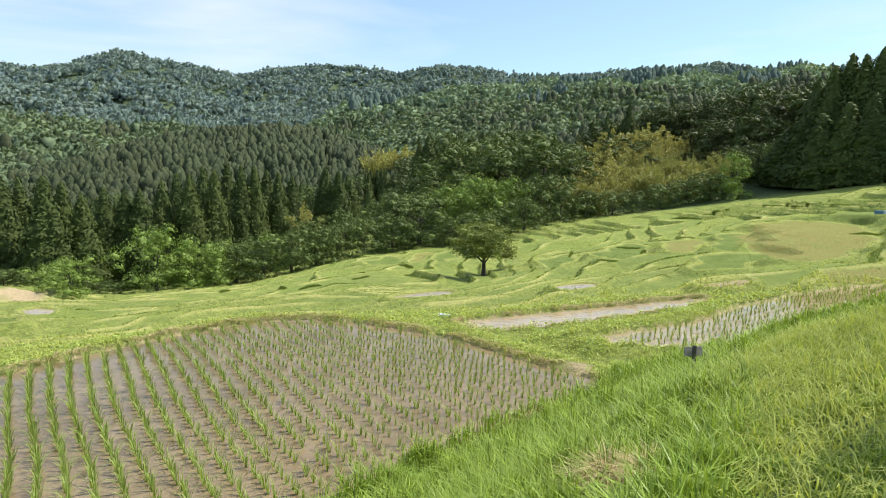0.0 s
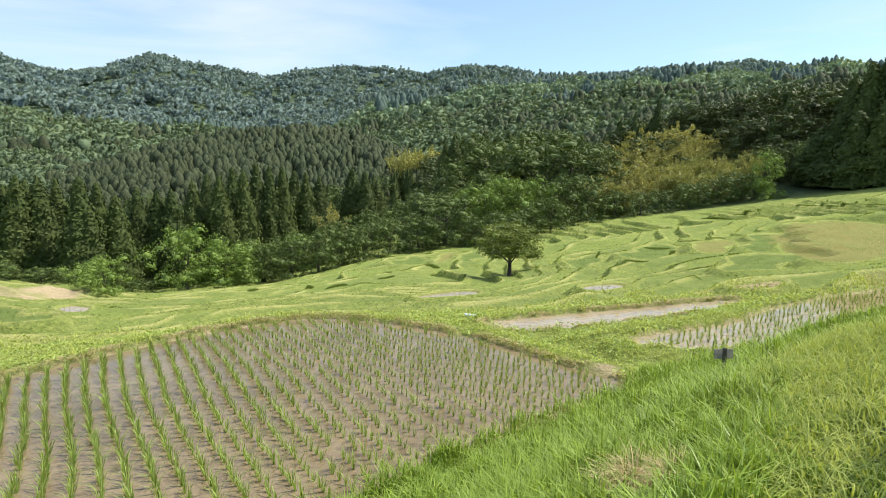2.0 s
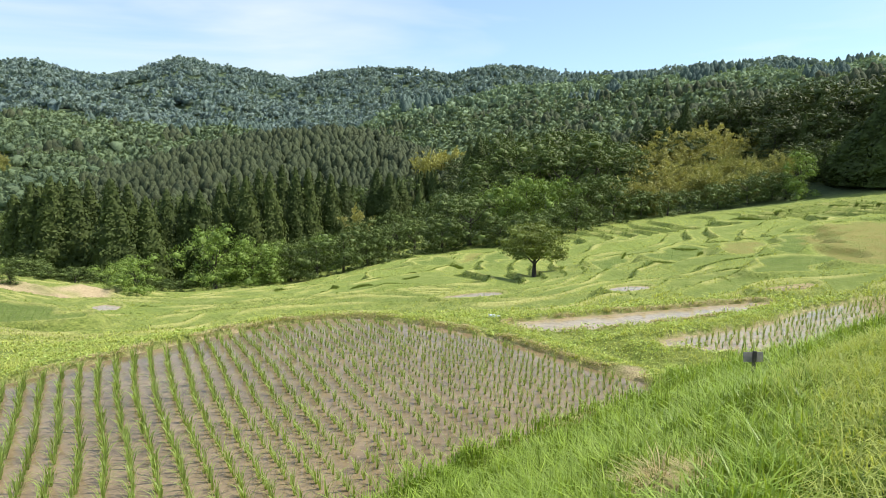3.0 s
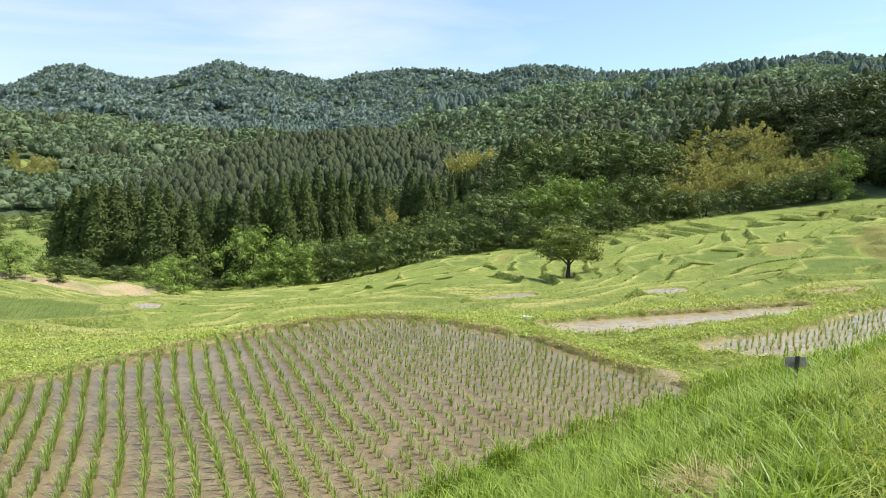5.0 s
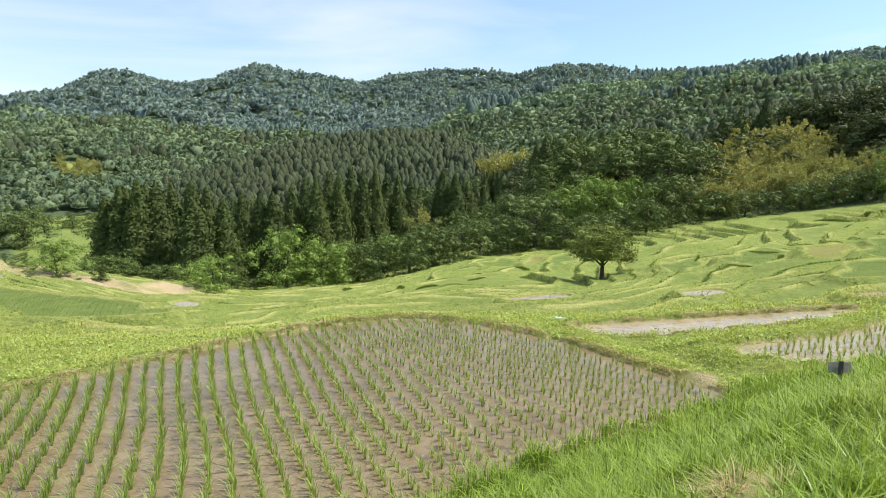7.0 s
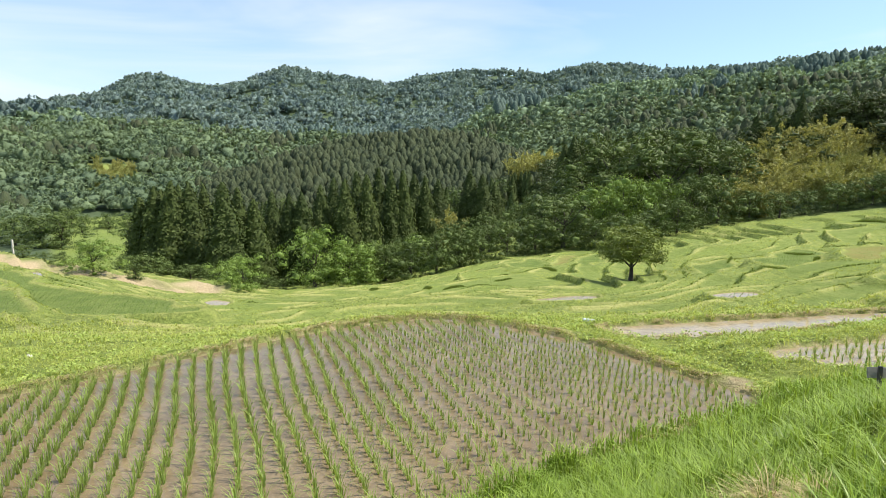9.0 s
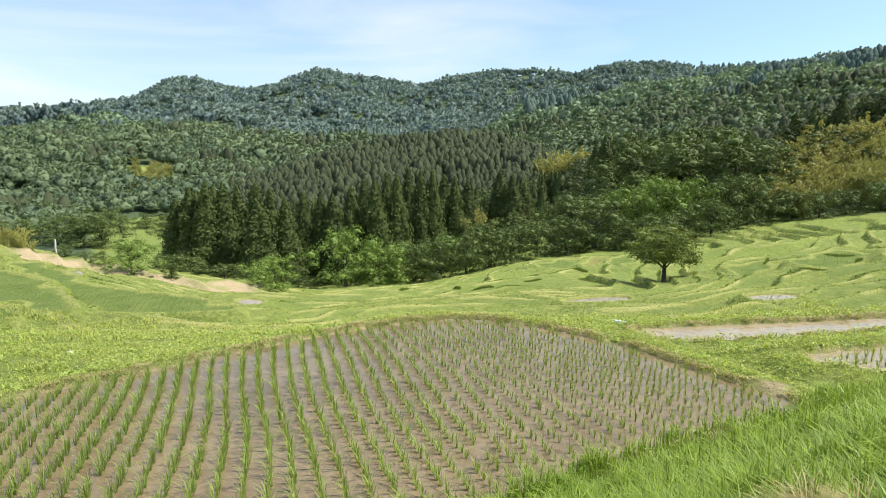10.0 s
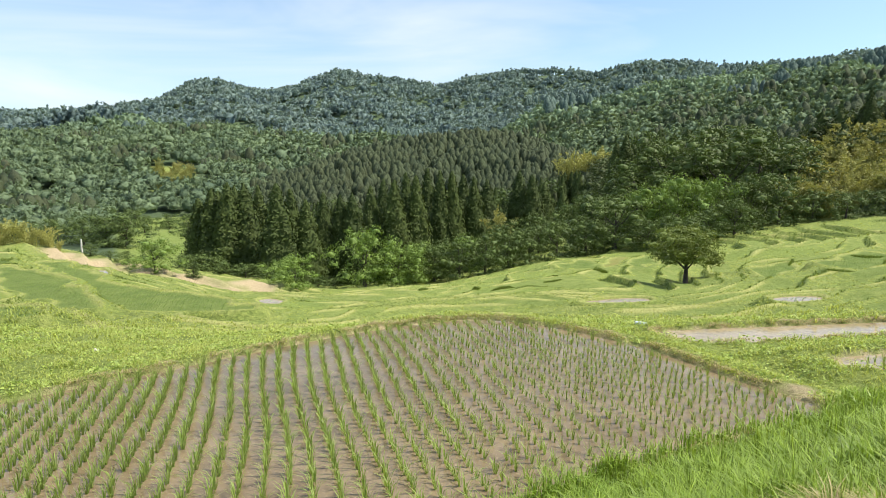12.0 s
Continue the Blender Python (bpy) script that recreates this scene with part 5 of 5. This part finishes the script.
def rough_banks():
    """Long grass on the steep banks between the terraces, coloured dark for their shade too."""
    for a0, a1, r, tall in BANKS:
        span = radians(a1 - a0) * r
        n = int(span * 150)
        u = gg.uniform(0, 1, n)
        az = np.radians(a0 + (a1 - a0) * u)
        d = r + 0.9 * np.sin(u * 3.1 + a0) + gg.normal(0, 0.22, n)
        x, y = d * np.sin(az), d * np.cos(az)
        s = tall * gg.uniform(0.3, 0.6, n) * np.sqrt(np.clip(4 * u * (1 - u), 0.12, 1))
        z = height(x, y) - 0.03
        k = gg.randint(0, 6, n)
        v, f = joined([stamp(TUFTS[i], np.column_stack([x, y, z])[k == i], s[k == i] * 0.7, gg.uniform(0, 6.28, (k == i).sum()), s[k == i]) for i in range(6) if (k == i).any()])
        tagged(new("bank_tufts", np_mesh("bank_tufts", v, f, M_BANK)), "long grass on a steep terrace bank, darkened for its shade", "grass", kind="stuff")


def flat_rice():
    """Rice standing on the far flats, in rows."""
    parts = []
    for kind, level, o in FLATS:
        r = np.hypot(*o.mean(0))
        across = 0.24 if r < 40 else 0.34
        p = seedling_places(o, across * 0.8, across, level, 0.15, 0.04)
        if kind != "rice":
            p = p[gg.uniform(size=len(p)) < (0.3 if kind == "ochre" else 0.5)]
        k = gg.randint(0, 6, len(p))
        for i in range(6):
            m = k == i
            if m.any():
                s = gg.uniform(0.08, 0.13, m.sum())
                parts.append(stamp(TUFTS[i], p[m], s * 0.8, gg.uniform(0, 6.28, m.sum()), s * 0.75))
    v, f = joined(parts)
    tagged(new("terrace_rice", np_mesh("terrace_rice", v, f, M_YOUNG)), "young rice in rows on the level terraces", "rice plants", kind="stuff")


near_grass()
mown_grass()
bund_grass()
low_weeds()
cut_straw()
slope_grass()
rough_banks()
flat_rice()


# ---- loose things near the stand ----
def box_bm(bm, size, m):
    r = bmesh.ops.create_cube(bm, size=1.0)
    bmesh.ops.transform(bm, matrix=m @ Matrix.Diagonal((*size, 1)), verts=r["verts"])


def bm_mesh(name, bm, mat, bevel=0.0):
    if bevel:
        bmesh.ops.bevel(bm, geom=bm.edges[:], offset=bevel, segments=2, affect="EDGES")
    me = bpy.data.meshes.new(name)
    bm.to_mesh(me)
    bm.free()
    me.materials.append(mat)
    return me


def weathered(name, a, b, scale=12.0, rough=0.8):
    mat, n, l = nodes_of(name)
    fine = noise_tex(n, l, scale, 6.0)
    c = mixer(n, l, ramp(n, l, fine, 0.3, 0.7), a, b)
    surface(mat, n, l, c, rough, bump(n, l, fine, 0.4, 0.01), 0.3)
    return mat


M_GREY_WOOD = weathered("grey_board", (0.18, 0.17, 0.16), (0.34, 0.32, 0.30))
M_POST = weathered("dark_post", (0.05, 0.045, 0.04), (0.11, 0.10, 0.09))
M_STONE = weathered("pale_stone", (0.45, 0.42, 0.36), (0.66, 0.62, 0.55))
M_PIPE = weathered("pale_plastic", (0.52, 0.58, 0.60), (0.66, 0.70, 0.72), 20, 0.45)
M_BLUE = weathered("blue_sheet", (0.06, 0.14, 0.26), (0.13, 0.25, 0.40), 3, 0.5)
M_SHEET = weathered("pale_sheet", (0.40, 0.47, 0.55), (0.55, 0.60, 0.66), 3, 0.5)


def at_ground(az, r):
    x, y = polar(az, r)
    return x, y, float(height(np.array([x]), np.array([y]))[0])


def plot_sign():
    x, y, z = at_ground(22.9, 9.0)
    top = new("plot_sign")
    top.matrix_basis = pose(x, y, z + 0.02, 0, 0, 8) @ Matrix.Scale(0.9, 4)
    bm = bmesh.new()
    box_bm(bm, (0.30, 0.022, 0.15), pose(0, 0, 0.47, -8, 0, 0))
    part("board", bm_mesh("board", bm, M_GREY_WOOD, 0.004), top, "grey weathered board")
    bm = bmesh.new()
    box_bm(bm, (0.05, 0.04, 0.66), pose(0, -0.03, 0.24))
    part("post", bm_mesh("post", bm, M_POST, 0.004), top)
    tagged(top, "small grey plot board on a short post in the grass", "sign")


def straw_heap():
    """A cap of cut dry grass lying on the bank."""
    for k, (hx, hy, hr) in enumerate(HAY):
        n = 600
        a, u = gg.uniform(0, 6.28, n), np.sqrt(gg.uniform(0, 1, n))
        x, y = hx + np.cos(a) * u * hr, hy + np.sin(a) * u * hr * 0.7
        dome = 0.18 * (1 - u ** 2) * (1.0 if k == 0 else 0.4)
        z = height(x, y) + dome * gg.uniform(0.2, 1, n)
        v, f = blades(np.column_stack([x, y, z]), gg.uniform(0.06, 0.16, n), gg.uniform(0.002, 0.0045, n), gg.uniform(1.2, 2.6, n), 0.2, heading=a)
        tagged(new("straw_heap", np_mesh("straw_heap", v, f, M_DRY)), "heap of dry cut grass lying on the bank", "straw heap", kind="stuff")


def drain_pipe():
    x, y, z = at_ground(0.5, 18.4)
    bm = bmesh.new()
    bmesh.ops.create_cone(bm, cap_ends=False, segments=14, radius1=0.055, radius2=0.055, depth=0.55, matrix=pose(0, 0, 0, 0, 90, 0))
    bmesh.ops.create_cone(bm, cap_ends=False, segments=14, radius1=0.047, radius2=0.047, depth=0.55, matrix=pose(0, 0, 0, 0, 90, 0))
    ob = new("drain_pipe", bm_mesh("drain_pipe", bm, M_PIPE))
    ob.matrix_basis = pose(x, y, z + 0.05, 0, 4, -8)
    tagged(ob, "short pale plastic drain pipe lying on the grass rim", "pipe")


def field_stone(az, r, size):
    x, y, z = at_ground(az, r)
    v, f = blob(gg, 2, 0.22)
    ob = new("field_stone", np_mesh("field_stone", v * np.array([1.2, 0.8, 0.5]) * size, f, M_STONE, True))
    ob.matrix_basis = pose(x, y, z + size * 0.2, 0, 0, gg.uniform(0, 360))
    tagged(ob, "pale rounded stone lying in the meadow grass", "stone", "stones in the meadow")


def covered_crates():
    x, y, z = at_ground(35.9, 75.0)
    top = new("covered_stack")
    top.matrix_basis = pose(x, y, z, 0, 0, -30) @ Matrix.Scale(0.7, 4)
    for k, (mat, sx, px_) in enumerate(((M_BLUE, 1.0, -1.0), (M_SHEET, 0.7, -0.1), (M_BLUE, 1.1, 0.85))):
        bm = bmesh.new()
        box_bm(bm, (sx, 0.9, 0.62 + 0.05 * k), pose(px_, 0.05 * k, 0.3, 0, 2 * k - 2, 0))
        part("crate", bm_mesh("crate", bm, mat, 0.05), top, "blue sheeted crate" if mat is M_BLUE else "pale sheeted crate")
    tagged(top, "low stack under blue sheeting beside the field path", "crates")


def meadow_post():
    x, y, z = at_ground(-48.6, 130)
    bm = bmesh.new()
    box_bm(bm, (0.28, 0.28, 3.2), pose(0, 0, 1.5))
    ob = new("concrete_post", bm_mesh("concrete_post", bm, M_STONE, 0.03))
    ob.matrix_basis = pose(x, y, z)
    tagged(ob, "pale concrete post in the valley meadow", "post")


plot_sign()
straw_heap()
drain_pipe()
for az, r, size in ((-48.2, 17.6, 0.09), (-44.0, 19.6, 0.05)):
    field_stone(az, r, size)
covered_crates()
meadow_post()
# a tree out of view, added only to cast shadow on the bank's end
sx, sy = 4.75, 2.95
shade = new("unseen_shade_tree")
shade.matrix_basis = Matrix.Translation((sx, sy, float(height(np.array([sx]), np.array([sy]))[0]))) @ Matrix.Diagonal((2.4, 2.4, 3.3, 1))
part("trunk", BROAD_TRUNK[0], shade)
part("crown", np_mesh("crown", *broad_crown(np.random.RandomState(9), 30, 120, 0.3, 0.42, 0.026), M_FRESH), shade)
tagged(shade, "unseen leafy tree added to shade the end of the bank", "tree")
